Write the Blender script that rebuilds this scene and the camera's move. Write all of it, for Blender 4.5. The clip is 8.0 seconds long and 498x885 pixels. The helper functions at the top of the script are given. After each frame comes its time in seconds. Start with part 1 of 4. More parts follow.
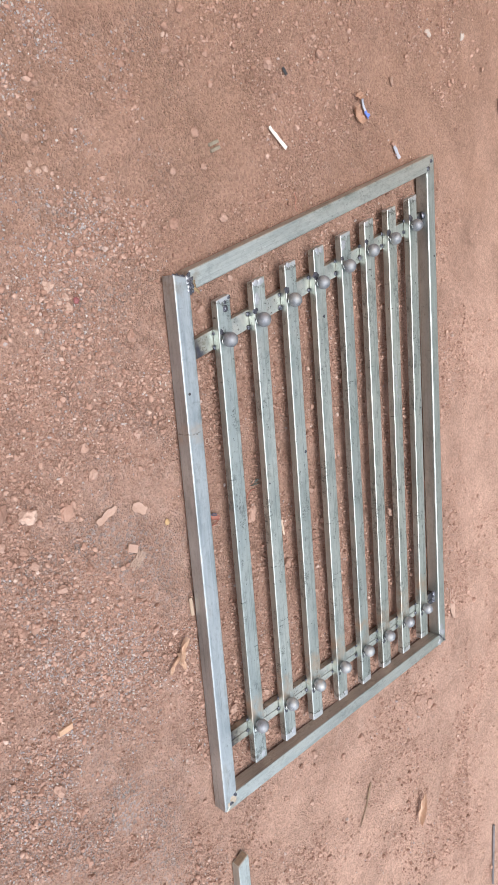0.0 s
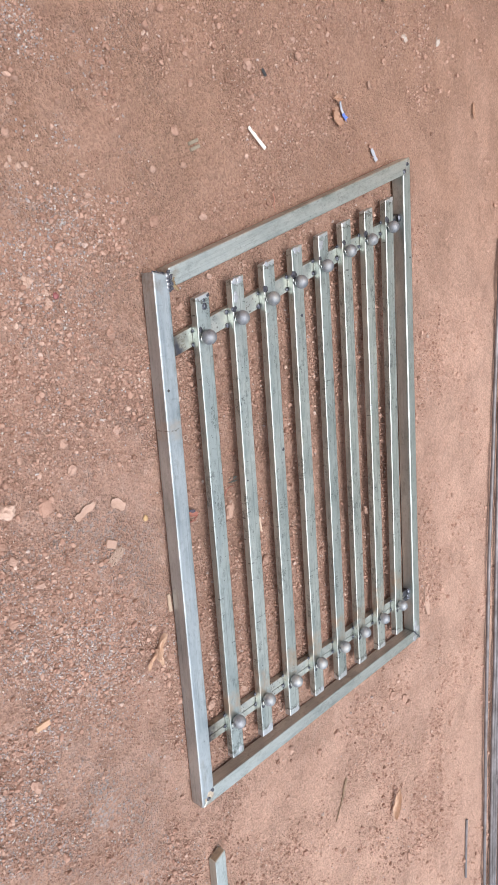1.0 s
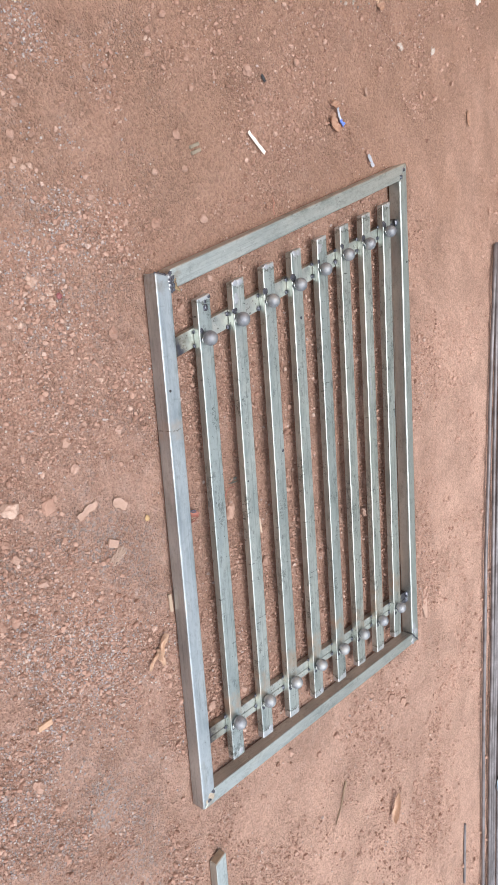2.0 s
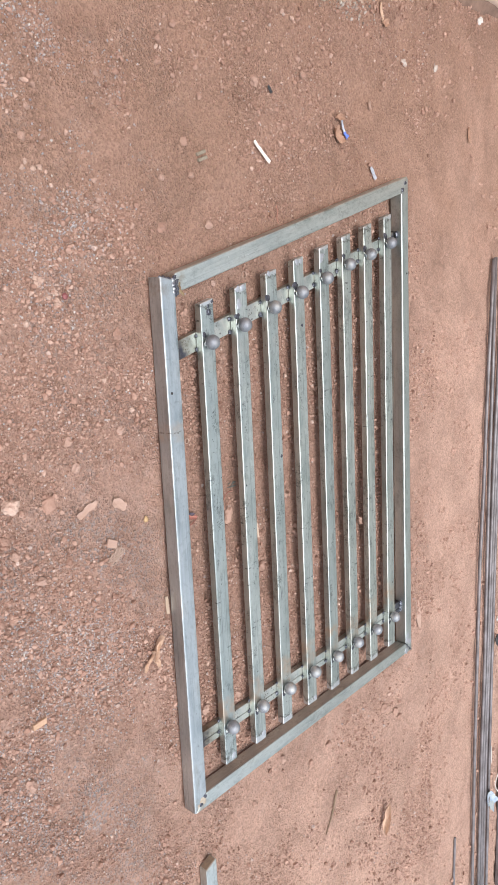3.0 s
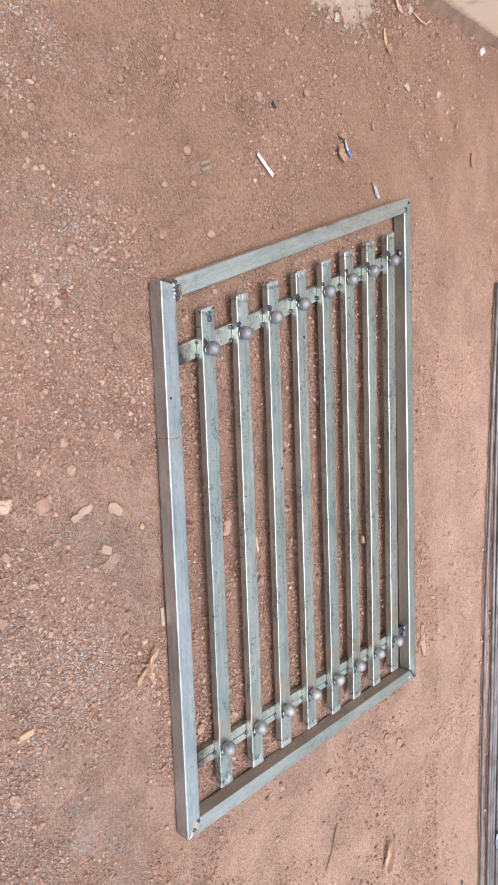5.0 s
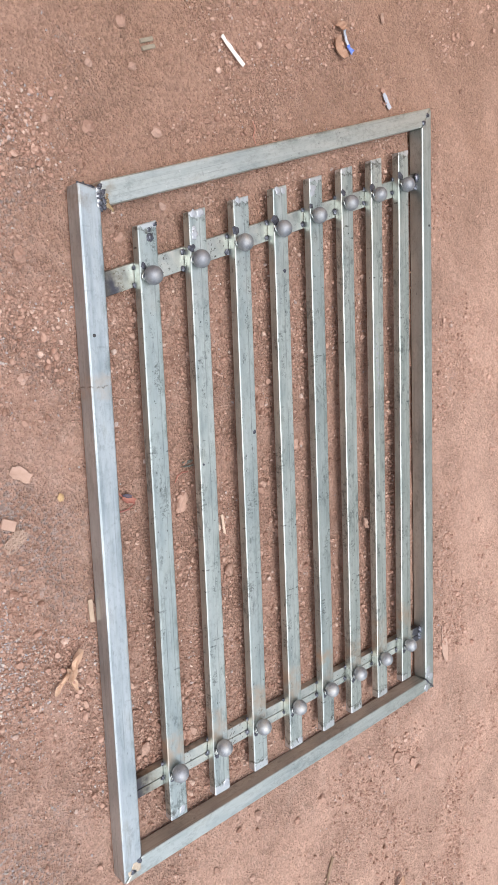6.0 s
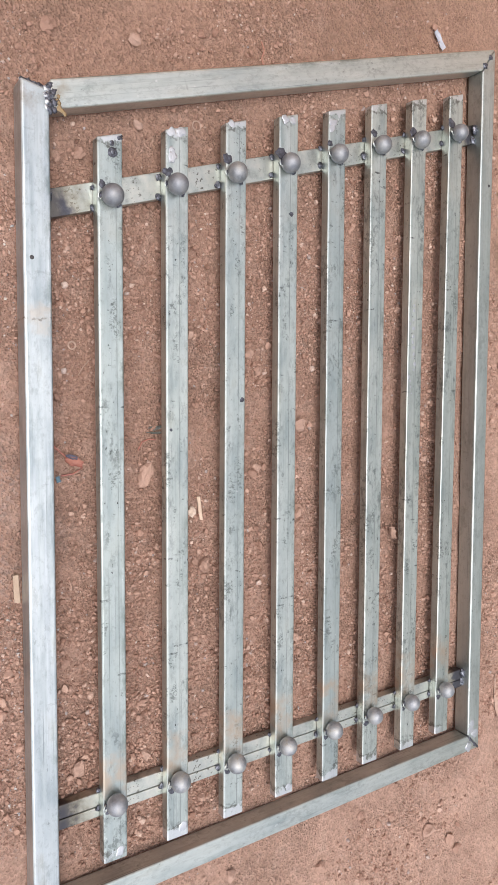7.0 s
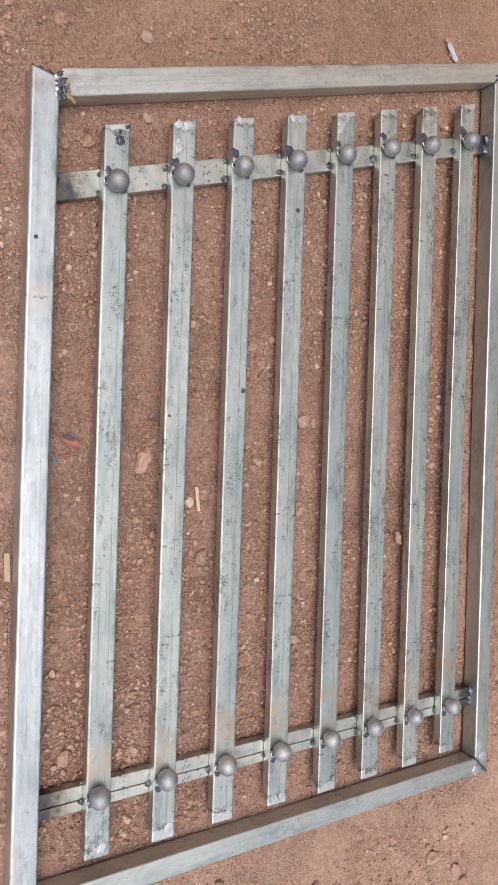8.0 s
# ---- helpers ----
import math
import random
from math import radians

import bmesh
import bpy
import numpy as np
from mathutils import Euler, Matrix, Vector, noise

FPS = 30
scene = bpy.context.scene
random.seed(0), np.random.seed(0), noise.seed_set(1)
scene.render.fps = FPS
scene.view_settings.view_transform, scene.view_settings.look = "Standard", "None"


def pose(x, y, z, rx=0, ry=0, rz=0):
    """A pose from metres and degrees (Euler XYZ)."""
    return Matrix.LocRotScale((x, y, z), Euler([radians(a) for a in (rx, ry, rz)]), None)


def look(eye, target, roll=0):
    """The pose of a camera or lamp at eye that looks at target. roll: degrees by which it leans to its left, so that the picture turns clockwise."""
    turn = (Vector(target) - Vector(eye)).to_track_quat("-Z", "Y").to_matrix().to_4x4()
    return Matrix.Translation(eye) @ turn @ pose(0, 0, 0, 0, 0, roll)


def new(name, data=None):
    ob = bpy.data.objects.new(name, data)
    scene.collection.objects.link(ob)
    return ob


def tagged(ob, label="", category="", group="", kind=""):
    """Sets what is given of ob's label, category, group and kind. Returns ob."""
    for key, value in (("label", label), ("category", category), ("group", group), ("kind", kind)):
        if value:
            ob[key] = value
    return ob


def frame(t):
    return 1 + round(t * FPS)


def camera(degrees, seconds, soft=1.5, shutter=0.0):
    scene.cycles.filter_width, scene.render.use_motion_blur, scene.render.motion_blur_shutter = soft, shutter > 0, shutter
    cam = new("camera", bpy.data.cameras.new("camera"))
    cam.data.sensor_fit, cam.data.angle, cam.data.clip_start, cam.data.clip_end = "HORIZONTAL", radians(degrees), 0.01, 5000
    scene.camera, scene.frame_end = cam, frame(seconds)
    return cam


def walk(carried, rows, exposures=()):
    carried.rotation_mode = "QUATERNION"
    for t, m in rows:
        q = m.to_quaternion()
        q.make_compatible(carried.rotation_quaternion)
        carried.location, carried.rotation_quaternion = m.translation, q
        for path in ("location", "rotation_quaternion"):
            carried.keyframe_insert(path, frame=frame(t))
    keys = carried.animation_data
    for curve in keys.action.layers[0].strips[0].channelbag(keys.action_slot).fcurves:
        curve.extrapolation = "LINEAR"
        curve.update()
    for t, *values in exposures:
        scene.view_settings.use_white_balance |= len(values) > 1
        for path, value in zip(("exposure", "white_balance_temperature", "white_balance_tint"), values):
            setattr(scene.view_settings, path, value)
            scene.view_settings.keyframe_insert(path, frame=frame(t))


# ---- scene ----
cam = camera(39.7, 8.0, 0.6)
EXPOSURES = [(0.0, 0.99, 6500, 8), (5.5, 0.96, 6500, 8), (6.5, 0.99, 6600, 9), (7.0, 0.86, 6750, 10.5), (7.5, 0.73, 6920, 12.5), (8.0, 0.68, 6920, 12.5)]
PATH = [
    (0, (0.033, -0.856, 1.103), (0.468, 0.496, -0.305), 98.2),
    (0.5, (0.04, -0.863, 1.107), (0.487, 0.504, -0.282), 98.5),
    (1, (0.04, -0.869, 1.11), (0.475, 0.531, -0.25), 98.0),
    (1.5, (0.05, -0.884, 1.107), (0.467, 0.53, -0.245), 97.2),
    (3, (0.071, -0.91, 1.109), (0.446, 0.526, -0.232), 97.3),
    (3.5, (0.087, -0.947, 1.107), (0.41, 0.51, -0.225), 96.4),
    (4, (0.088, -0.98, 1.111), (0.363, 0.495, -0.211), 95.2),
    (4.2, (0.086, -0.998, 1.117), (0.364, 0.492, -0.188), 95.3),
    (5.3, (0.181, -0.842, 1.101), (0.434, 0.583, -0.28), 95.1),
    (5.5, (0.208, -0.804, 1.082), (0.436, 0.635, -0.287), 94.7),
    (6, (0.248, -0.553, 1.028), (0.538, 0.769, -0.444), 97.1),
    (6.5, (0.306, -0.387, 1.023), (0.613, 0.844, -0.523), 98.5),
    (7, (0.407, -0.257, 0.997), (0.56, 0.829, -0.675), 97.1),
    (7.5, (0.473, -0.215, 1.005), (0.541, 0.834, -0.696), 94.3),
    (8, (0.487, -0.215, 1.018), (0.525, 0.805, -0.702), 93.7),
]
walk(cam, [(t, look(eye, target, roll)) for t, eye, target, roll in PATH], EXPOSURES)

# ---- light: a bright overcast sky with a wide, weak sun behind it ----
world = bpy.data.worlds.new("overcast_sky")
scene.world = world
world.use_nodes = True
wn, wl = world.node_tree.nodes, world.node_tree.links
sky = wn.new("ShaderNodeTexSky")
sky.sky_type, sky.sun_disc = "NISHITA", False
SUN_HEIGHT, SUN_TURN = radians(70), radians(168)
sky.sun_elevation, sky.sun_rotation = SUN_HEIGHT, SUN_TURN
sky.air_density, sky.dust_density, sky.ozone_density = 1.0, 2.0, 1.0
grey = wn.new("ShaderNodeHueSaturation")
grey.inputs["Saturation"].default_value = 0.37
wl.new(sky.outputs["Color"], grey.inputs["Color"])
wl.new(grey.outputs["Color"], wn["Background"].inputs["Color"])
wn["Background"].inputs["Strength"].default_value = 0.16
sun = new("sun", bpy.data.lights.new("sun", "SUN"))
sun.data.energy, sun.data.angle, sun.data.color = 1.12, radians(38), (1.0, 0.98, 0.955)
sun.matrix_world = look((math.sin(SUN_TURN) * 9, math.cos(SUN_TURN) * 9, math.tan(SUN_HEIGHT) * 9), (0, 0, 0))


# ---- materials ----
class Nodes:
    """A small helper that adds and joins shader nodes."""

    def __init__(self, name):
        self.mat = bpy.data.materials.new(name)
        self.mat.use_nodes = True
        self.tree = self.mat.node_tree
        self.bsdf = self.tree.nodes["Principled BSDF"]
        self.coord = self.add("ShaderNodeTexCoord")

    def add(self, kind, **values):
        node = self.tree.nodes.new(kind)
        for key, value in values.items():
            setattr(node, key, value)
        return node

    def put(self, value, socket):
        if hasattr(value, "is_output"):
            self.tree.links.new(value, socket)
        elif isinstance(value, (tuple, list)) and len(value) == 3 and socket.type == "RGBA":
            socket.default_value = (*value, 1)
        else:
            socket.default_value = value

    def scaled(self, scale, source="Object"):
        node = self.add("ShaderNodeMapping")
        self.put(self.coord.outputs[source], node.inputs["Vector"])
        node.inputs["Scale"].default_value = scale if isinstance(scale, tuple) else (scale,) * 3
        return node.outputs["Vector"]

    def noise(self, scale, detail=4, rough=0.6, source="Object"):
        node = self.add("ShaderNodeTexNoise")
        self.put(self.scaled(scale, source), node.inputs["Vector"])
        node.inputs["Scale"].default_value = 1.0
        node.inputs["Detail"].default_value, node.inputs["Roughness"].default_value = detail, rough
        return node.outputs["Fac"]

    def cells(self, scale, out="Color", feature="F1"):
        node = self.add("ShaderNodeTexVoronoi", feature=feature)
        self.put(self.scaled(scale), node.inputs["Vector"])
        node.inputs["Scale"].default_value = 1.0
        return node.outputs[out]

    def span(self, value, lo, hi, to_lo=0.0, to_hi=1.0):
        node = self.add("ShaderNodeMapRange")
        for key, v in (("Value", value), ("From Min", lo), ("From Max", hi), ("To Min", to_lo), ("To Max", to_hi)):
            self.put(v, node.inputs[key])
        return node.outputs["Result"]

    def math(self, how, a, b=0.0):
        node = self.add("ShaderNodeMath", operation=how)
        self.put(a, node.inputs[0])
        self.put(b, node.inputs[1])
        return node.outputs[0]

    def mix(self, fac, a, b, how="MIX"):
        node = self.add("ShaderNodeMix", data_type="RGBA", blend_type=how)
        self.put(fac, node.inputs[0])
        self.put(a, node.inputs[6])
        self.put(b, node.inputs[7])
        return node.outputs[2]

    def ramp(self, fac, stops):
        node = self.add("ShaderNodeValToRGB")
        self.put(fac, node.inputs[0])
        band = node.color_ramp
        while len(band.elements) < len(stops):
            band.elements.new(0.5)
        for e, (at, col) in zip(band.elements, stops):
            e.position, e.color = at, (*col, 1)
        return node.outputs["Color"]

    def axis(self, which, source="Object"):
        node = self.add("ShaderNodeSeparateXYZ")
        self.put(self.coord.outputs[source], node.inputs[0])
        return node.outputs[which]

    def bump(self, height, distance, strength=1.0, base=None):
        node = self.add("ShaderNodeBump")
        self.put(height, node.inputs["Height"])
        node.inputs["Distance"].default_value, node.inputs["Strength"].default_value = distance, strength
        if base is not None:
            self.put(base, node.inputs["Normal"])
        return node.outputs["Normal"]

    def done(self, color, rough=0.8, metal=0.0, normal=None):
        self.put(color, self.bsdf.inputs["Base Color"])
        self.put(rough, self.bsdf.inputs["Roughness"])
        self.put(metal, self.bsdf.inputs["Metallic"])
        if normal is not None:
            self.put(normal, self.bsdf.inputs["Normal"])
        return self.mat


def make_soil():
    n = Nodes("red_soil")
    base = n.mix(n.span(n.noise(1.6, 3), 0.35, 0.68), (0.465, 0.285, 0.22), (0.525, 0.335, 0.267))
    base = n.mix(n.span(n.noise(11, 5, 0.7), 0.42, 0.7), base, (0.425, 0.258, 0.199))
    base = n.mix(n.span(n.noise(27, 4, 0.6), 0.5, 0.75), base, (0.53, 0.355, 0.29))
    # smooth pale dust on the yard's far and +x sides; also paints in stronger light
    dust_and_light = n.math("MULTIPLY", n.math("MAXIMUM", n.span(n.axis("Y"), 0.75, 1.3), n.math("MULTIPLY", n.span(n.axis("X"), 0.9, 1.7), n.span(n.axis("Y"), -0.3, 0.2))), n.span(n.noise(3.5, 4, 0.6), 0.3, 0.55, 0.45, 1.0))
    base = n.mix(n.math("MULTIPLY", dust_and_light, 0.85), base, (0.665, 0.430, 0.339))
    # browner earth towards the wall, darkened as well for the weaker light there
    brown_and_shade = n.math("MULTIPLY", n.span(n.axis("X"), 0.25, -0.25), n.span(n.noise(3.1, 4, 0.6), 0.32, 0.6, 0.35, 1.0))
    base = n.mix(n.math("MULTIPLY", brown_and_shade, 0.85), base, (0.435, 0.264, 0.194))
    tone = n.add("ShaderNodeSeparateColor")
    n.put(n.cells(230), tone.inputs[0])
    grain = n.span(tone.outputs[0], 0, 1, 0.60, 1.05)
    dust = n.mix(1.0, base, n.ramp(grain, [(0.0, (0, 0, 0)), (1.0, (1, 1, 1))]), "MULTIPLY")
    dust = n.mix(0.75, base, dust)
    # grey crushed stone trodden into the soil, in patches on the near side
    patch = n.span(n.noise(2.6, 4, 0.65), 0.52, 0.66)
    side = n.span(n.axis("Y"), 0.15, -0.3)
    chip = n.span(tone.outputs[1], 0.62, 0.7)
    grit = n.math("MULTIPLY", n.math("MULTIPLY", patch, side), chip)
    dust = n.mix(n.math("MULTIPLY", grit, 0.8), dust, n.ramp(tone.outputs[2], [(0.0, (0.22, 0.20, 0.20)), (1.0, (0.46, 0.43, 0.43))]))
    fine = n.noise(420, 3, 0.7)
    rough = n.bump(n.noise(55, 6, 0.76), 0.014, 1.0)
    loose = n.span(n.noise(5.5, 4, 0.65), 0.42, 0.62, 0.25, 1.0)
    rough = n.bump(n.math("MULTIPLY", n.cells(230, "Distance"), loose), 0.0070, 1.0, rough)
    rough = n.bump(fine, 0.002, 0.8, rough)
    n.bsdf.inputs["Specular IOR Level"].default_value = 0.14
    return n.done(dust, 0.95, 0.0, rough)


def make_stone(name, stops, island=True):
    n = Nodes(name)
    if island:
        pick = n.add("ShaderNodeNewGeometry").outputs["Random Per Island"]
    else:
        pick = n.add("ShaderNodeObjectInfo").outputs["Random"]
    col = n.ramp(pick, stops)
    col = n.mix(n.span(n.noise(160, 4, 0.7), 0.4, 0.75), col, (0.38, 0.235, 0.185))
    n.bsdf.inputs["Specular IOR Level"].default_value = 0.2
    return n.done(col, 0.92, 0.0, n.bump(n.noise(300, 4, 0.7), 0.0015, 0.7))


def make_steel(name, ends=False, tone=1.0, band=None, marks=0.75, tint=(1.0, 1.0, 1.0), spots=1.0):
    n = Nodes(name)
    shade = n.add("ShaderNodeObjectInfo").outputs["Random"]
    place = n.add("ShaderNodeVectorMath", operation="ADD")
    n.put(n.coord.outputs["Object"], place.inputs[0])
    offset = n.add("ShaderNodeCombineXYZ")
    n.put(n.math("MULTIPLY", shade, 37.0), offset.inputs[0])
    n.put(n.math("MULTIPLY", shade, 11.0), offset.inputs[1])
    n.put(offset.outputs[0], place.inputs[1])

    def grain(scale, detail=4, rough=0.6):
        node, size = n.add("ShaderNodeTexNoise"), n.add("ShaderNodeMapping")
        n.put(place.outputs[0], size.inputs["Vector"])
        size.inputs["Scale"].default_value = scale
        n.put(size.outputs[0], node.inputs["Vector"])
        for key, v in (("Scale", 1.0), ("Detail", detail), ("Roughness", rough)):
            node.inputs[key].default_value = v
        return node.outputs["Fac"]

    def flakes(scale):
        node, size = n.add("ShaderNodeTexVoronoi"), n.add("ShaderNodeMapping")
        n.put(place.outputs[0], size.inputs["Vector"])
        size.inputs["Scale"].default_value = scale
        n.put(size.outputs[0], node.inputs["Vector"])
        node.inputs["Scale"].default_value = 1.0
        split = n.add("ShaderNodeSeparateColor")
        n.put(node.outputs["Color"], split.inputs[0])
        return node.outputs["Distance"], split.outputs[0]

    def grey(r, g, b_):
        return (r * tone * tint[0], g * tone * tint[1], b_ * tone * tint[2])

    cloud, streak = grain((10, 34, 34), 5, 0.62), grain((4, 150, 150), 5, 0.65)
    col = n.ramp(cloud, [(0.3, grey(0.48, 0.54, 0.53)), (0.45, grey(0.67, 0.715, 0.68)), (0.6, grey(0.78, 0.81, 0.77)), (0.74, grey(0.64, 0.64, 0.57))])
    col = n.mix(n.span(streak, 0.42, 0.72, 0, 0.6), col, grey(0.88, 0.90, 0.89))
    col = n.mix(n.span(streak, 0.42, 0.28, 0, 0.4), col, grey(0.40, 0.43, 0.43))
    col = n.mix(n.math("MULTIPLY", shade, 0.5), col, grey(0.50, 0.58, 0.60))
    line = n.math("MULTIPLY", n.span(grain((2.5, 420, 420), 3, 0.6), 0.60, 0.68), n.span(grain((8, 20, 20), 3, 0.6), 0.42, 0.6))
    col = n.mix(n.math("MULTIPLY", line, 0.8), col, grey(0.30, 0.33, 0.33))
    col = n.mix(n.span(grain((90, 150, 150), 4, 0.75), 0.52, 0.68, 0, 0.5), col, grey(0.45, 0.48, 0.46))
    # scuffs, dark scale, short marks across the metal and bare bright scratches
    col = n.mix(n.span(grain((20, 70, 70), 6, 0.78), 0.58, 0.68, 0, 0.6 * min(1.0, spots + 0.1)), col, grey(0.28, 0.30, 0.30))
    far, pick = flakes((170, 38, 38))
    mark = n.math("MULTIPLY", n.span(pick, 0.968, 0.976), n.span(n.math("ADD", far, n.math("MULTIPLY", grain((50, 90, 90), 3, 0.7), 0.5)), 0.66, 0.5))
    col = n.mix(n.math("MULTIPLY", n.math("MULTIPLY", mark, n.span(grain((260, 120, 120), 3, 0.7), 0.40, 0.58)), marks), col, (0.09, 0.095, 0.095))
    speck = n.math("MULTIPLY", n.span(grain((120, 190, 190), 3, 0.6), 0.66, 0.70), n.span(grain((9, 14, 14), 2, 0.5), 0.53, 0.60))
    col = n.mix(n.math("MULTIPLY", speck, spots), col, (0.06, 0.06, 0.058))
    if ends:
        # the tube's drawn seam, and worn patches hatched with fine scratches across the bar
        seam = n.math("ABSOLUTE", n.math("SUBTRACT", n.axis("Y"), n.math("ADD", n.math("MULTIPLY", shade, 0.007), n.math("MULTIPLY", grain((3, 0.1, 0.1), 2, 0.5), 0.003))))
        seam = n.math("MULTIPLY", n.span(seam, 0.0011, 0.0004), n.span(grain((14, 14, 14), 3, 0.6), 0.36, 0.56, 0.15, 0.75))
        col = n.mix(seam, col, grey(0.33, 0.36, 0.35))
        worn = n.math("MULTIPLY", n.span(grain((17, 42, 42), 3, 0.6), 0.585, 0.64), n.span(grain((240, 130, 130), 4, 0.75), 0.48, 0.56))
        col = n.mix(n.math("MULTIPLY", worn, 0.7), col, (0.15, 0.165, 0.155))
        gash = n.math("MULTIPLY", n.span(grain((110, 48, 48), 4, 0.7), 0.64, 0.68), n.span(grain((10, 16, 16), 2, 0.5), 0.50, 0.56))
        col = n.mix(n.math("MULTIPLY", gash, 0.75), col, (0.12, 0.125, 0.12))
    smudge = n.math("MULTIPLY", n.span(grain((60, 95, 95), 5, 0.78), 0.50, 0.60), n.span(grain((6, 14, 14), 3, 0.6), 0.50, 0.60))
    soot = n.math("MULTIPLY", n.span(n.axis("Y"), 0.004, 0.018), n.math("MULTIPLY", n.span(grain((26, 60, 60), 5, 0.7), 0.47, 0.60), n.span(grain((5, 5, 5), 2, 0.5), 0.42, 0.56)))
    col = n.mix(n.math("MULTIPLY", soot, 0.65), col, grey(0.27, 0.305, 0.27))
    col = n.mix(n.math("MULTIPLY", smudge, 0.8 * spots), col, grey(0.26, 0.285, 0.28))
    col = n.mix(n.span(grain((60, 60, 60), 5, 0.7), 0.66, 0.74, 0, 0.7), col, grey(0.98, 0.98, 0.98))
    rough = n.span(cloud, 0.3, 0.75, 0.32, 0.44)
    along_x = n.axis("X", "Generated")
    wob = n.math("MULTIPLY", n.math("SUBTRACT", grain((38, 38, 38), 4, 0.7), 0.5), 0.05)
    run = n.math("ABSOLUTE", n.math("SUBTRACT", along_x, 0.5))
    loose = n.math("ADD", run, wob)
    if ends:
        tip = n.math("MULTIPLY", n.span(loose, 0.487, 0.490), n.span(grain((12, 12, 12), 1, 0.5), 0.36, 0.44))
        col = n.mix(n.math("MULTIPLY", tip, 0.75), col, (0.72, 0.73, 0.75))
        rim = n.math("MULTIPLY", n.span(n.math("ABSOLUTE", n.math("SUBTRACT", loose, 0.4845)), 0.0045, 0.001), n.span(grain((60, 60, 60), 3, 0.6), 0.42, 0.56))
        col = n.mix(n.math("MULTIPLY", rim, 0.75), col, (0.13, 0.125, 0.11))
        heat = n.span(n.math("ABSOLUTE", n.math("SUBTRACT", loose, 0.376)), 0.040, 0.022)
        heat = n.math("MULTIPLY", n.math("MULTIPLY", heat, n.span(along_x, 0.4, 0.7, 0.12, 1.0)), n.span(grain((24, 24, 24), 4, 0.6), 0.40, 0.60))
        col = n.mix(n.math("MULTIPLY", heat, 0.75), col, grey(0.72, 0.55, 0.42))
    else:
        heat = n.math("MULTIPLY", n.span(loose, 0.465, 0.488), n.span(grain((30, 30, 30), 4, 0.65), 0.45, 0.62))
        col = n.mix(n.math("MULTIPLY", heat, 0.7), col, grey(0.42, 0.33, 0.24))
    if band:
        smear = n.span(n.math("ABSOLUTE", n.math("SUBTRACT", n.math("ADD", along_x, n.math("MULTIPLY", wob, 0.5)), band)), 0.020, 0.014)
        col = n.mix(n.math("MULTIPLY", smear, n.span(grain((30, 30, 30), 5, 0.7), 0.40, 0.62, 0.05, 0.6)), col, grey(0.80, 0.67, 0.53))
        cut = n.span(n.math("ABSOLUTE", n.math("SUBTRACT", n.math("ADD", along_x, n.math("MULTIPLY", wob, 0.25)), band)), 0.0016, 0.0006)
        col = n.mix(n.math("MULTIPLY", cut, n.span(grain((70, 70, 70), 3, 0.6), 0.40, 0.55, 0, 0.8)), col, (0.20, 0.175, 0.15))
    relief = n.bump(grain((8, 240, 240), 3, 0.6), 0.0004, 0.3)
    relief = n.bump(grain((16, 40, 40), 4, 0.55), 0.0014, 0.3, relief)
    return n.done(col, rough, 0.92, relief)


def make_rail():
    """Scorched and spattered steel of the cross rails, whose ends took the heat of the welds."""
    n = Nodes("rail_steel")
    col = n.ramp(n.noise(40, 5, 0.65), [(0.28, (0.26, 0.275, 0.26)), (0.48, (0.48, 0.50, 0.47)), (0.7, (0.60, 0.59, 0.54))])
    spot = n.math("MULTIPLY", n.span(n.noise(190, 3, 0.6), 0.60, 0.66), n.span(n.noise(14, 2, 0.5), 0.46, 0.54))
    col = n.mix(n.math("MULTIPLY", spot, 0.85), col, (0.07, 0.06, 0.05))
    run = n.math("ABSOLUTE", n.math("SUBTRACT", n.axis("X", "Generated"), 0.5))
    loose = n.math("ADD", run, n.math("MULTIPLY", n.math("SUBTRACT", n.noise(60, 4, 0.6), 0.5), 0.06))
    col = n.mix(n.span(loose, 0.42, 0.47, 0, 0.7), col, (0.34, 0.29, 0.20))
    col = n.mix(n.math("MULTIPLY", n.span(loose, 0.455, 0.475), n.span(n.noise(30, 2, 0.5), 0.45, 0.6)), col, (0.13, 0.145, 0.20))
    col = n.mix(n.span(loose, 0.450, 0.480, 0, 0.85), col, (0.07, 0.065, 0.07))
    return n.done(col, n.span(n.noise(30, 3), 0.3, 0.7, 0.34, 0.5), 0.9, n.bump(n.noise(150, 4, 0.6), 0.0008, 0.4))


def make_ball(name="ball_steel", tone=1.0):
    n = Nodes(name)
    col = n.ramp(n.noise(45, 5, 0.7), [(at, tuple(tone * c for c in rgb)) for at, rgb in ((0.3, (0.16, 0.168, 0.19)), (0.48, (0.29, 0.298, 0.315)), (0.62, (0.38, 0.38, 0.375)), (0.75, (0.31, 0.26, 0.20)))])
    dark = n.add("ShaderNodeObjectInfo").outputs["Random"]
    col = n.mix(n.math("MULTIPLY", dark, 0.45), col, (0.24, 0.25, 0.29))
    return n.done(col, n.span(n.noise(60, 3), 0.3, 0.7, 0.54, 0.70), 0.9, n.bump(n.noise(200, 4, 0.7), 0.0006, 0.6))


def make_weld():
    n = Nodes("weld_metal")
    col = n.ramp(n.noise(120, 4, 0.7), [(0.34, (0.04, 0.04, 0.048)), (0.52, (0.12, 0.127, 0.155)), (0.66, (0.38, 0.40, 0.46)), (0.76, (0.24, 0.17, 0.11))])
    return n.done(col, n.span(n.noise(60, 3), 0.3, 0.7, 0.25, 0.6), 0.9, n.bump(n.noise(260, 4, 0.7), 0.002, 0.9))


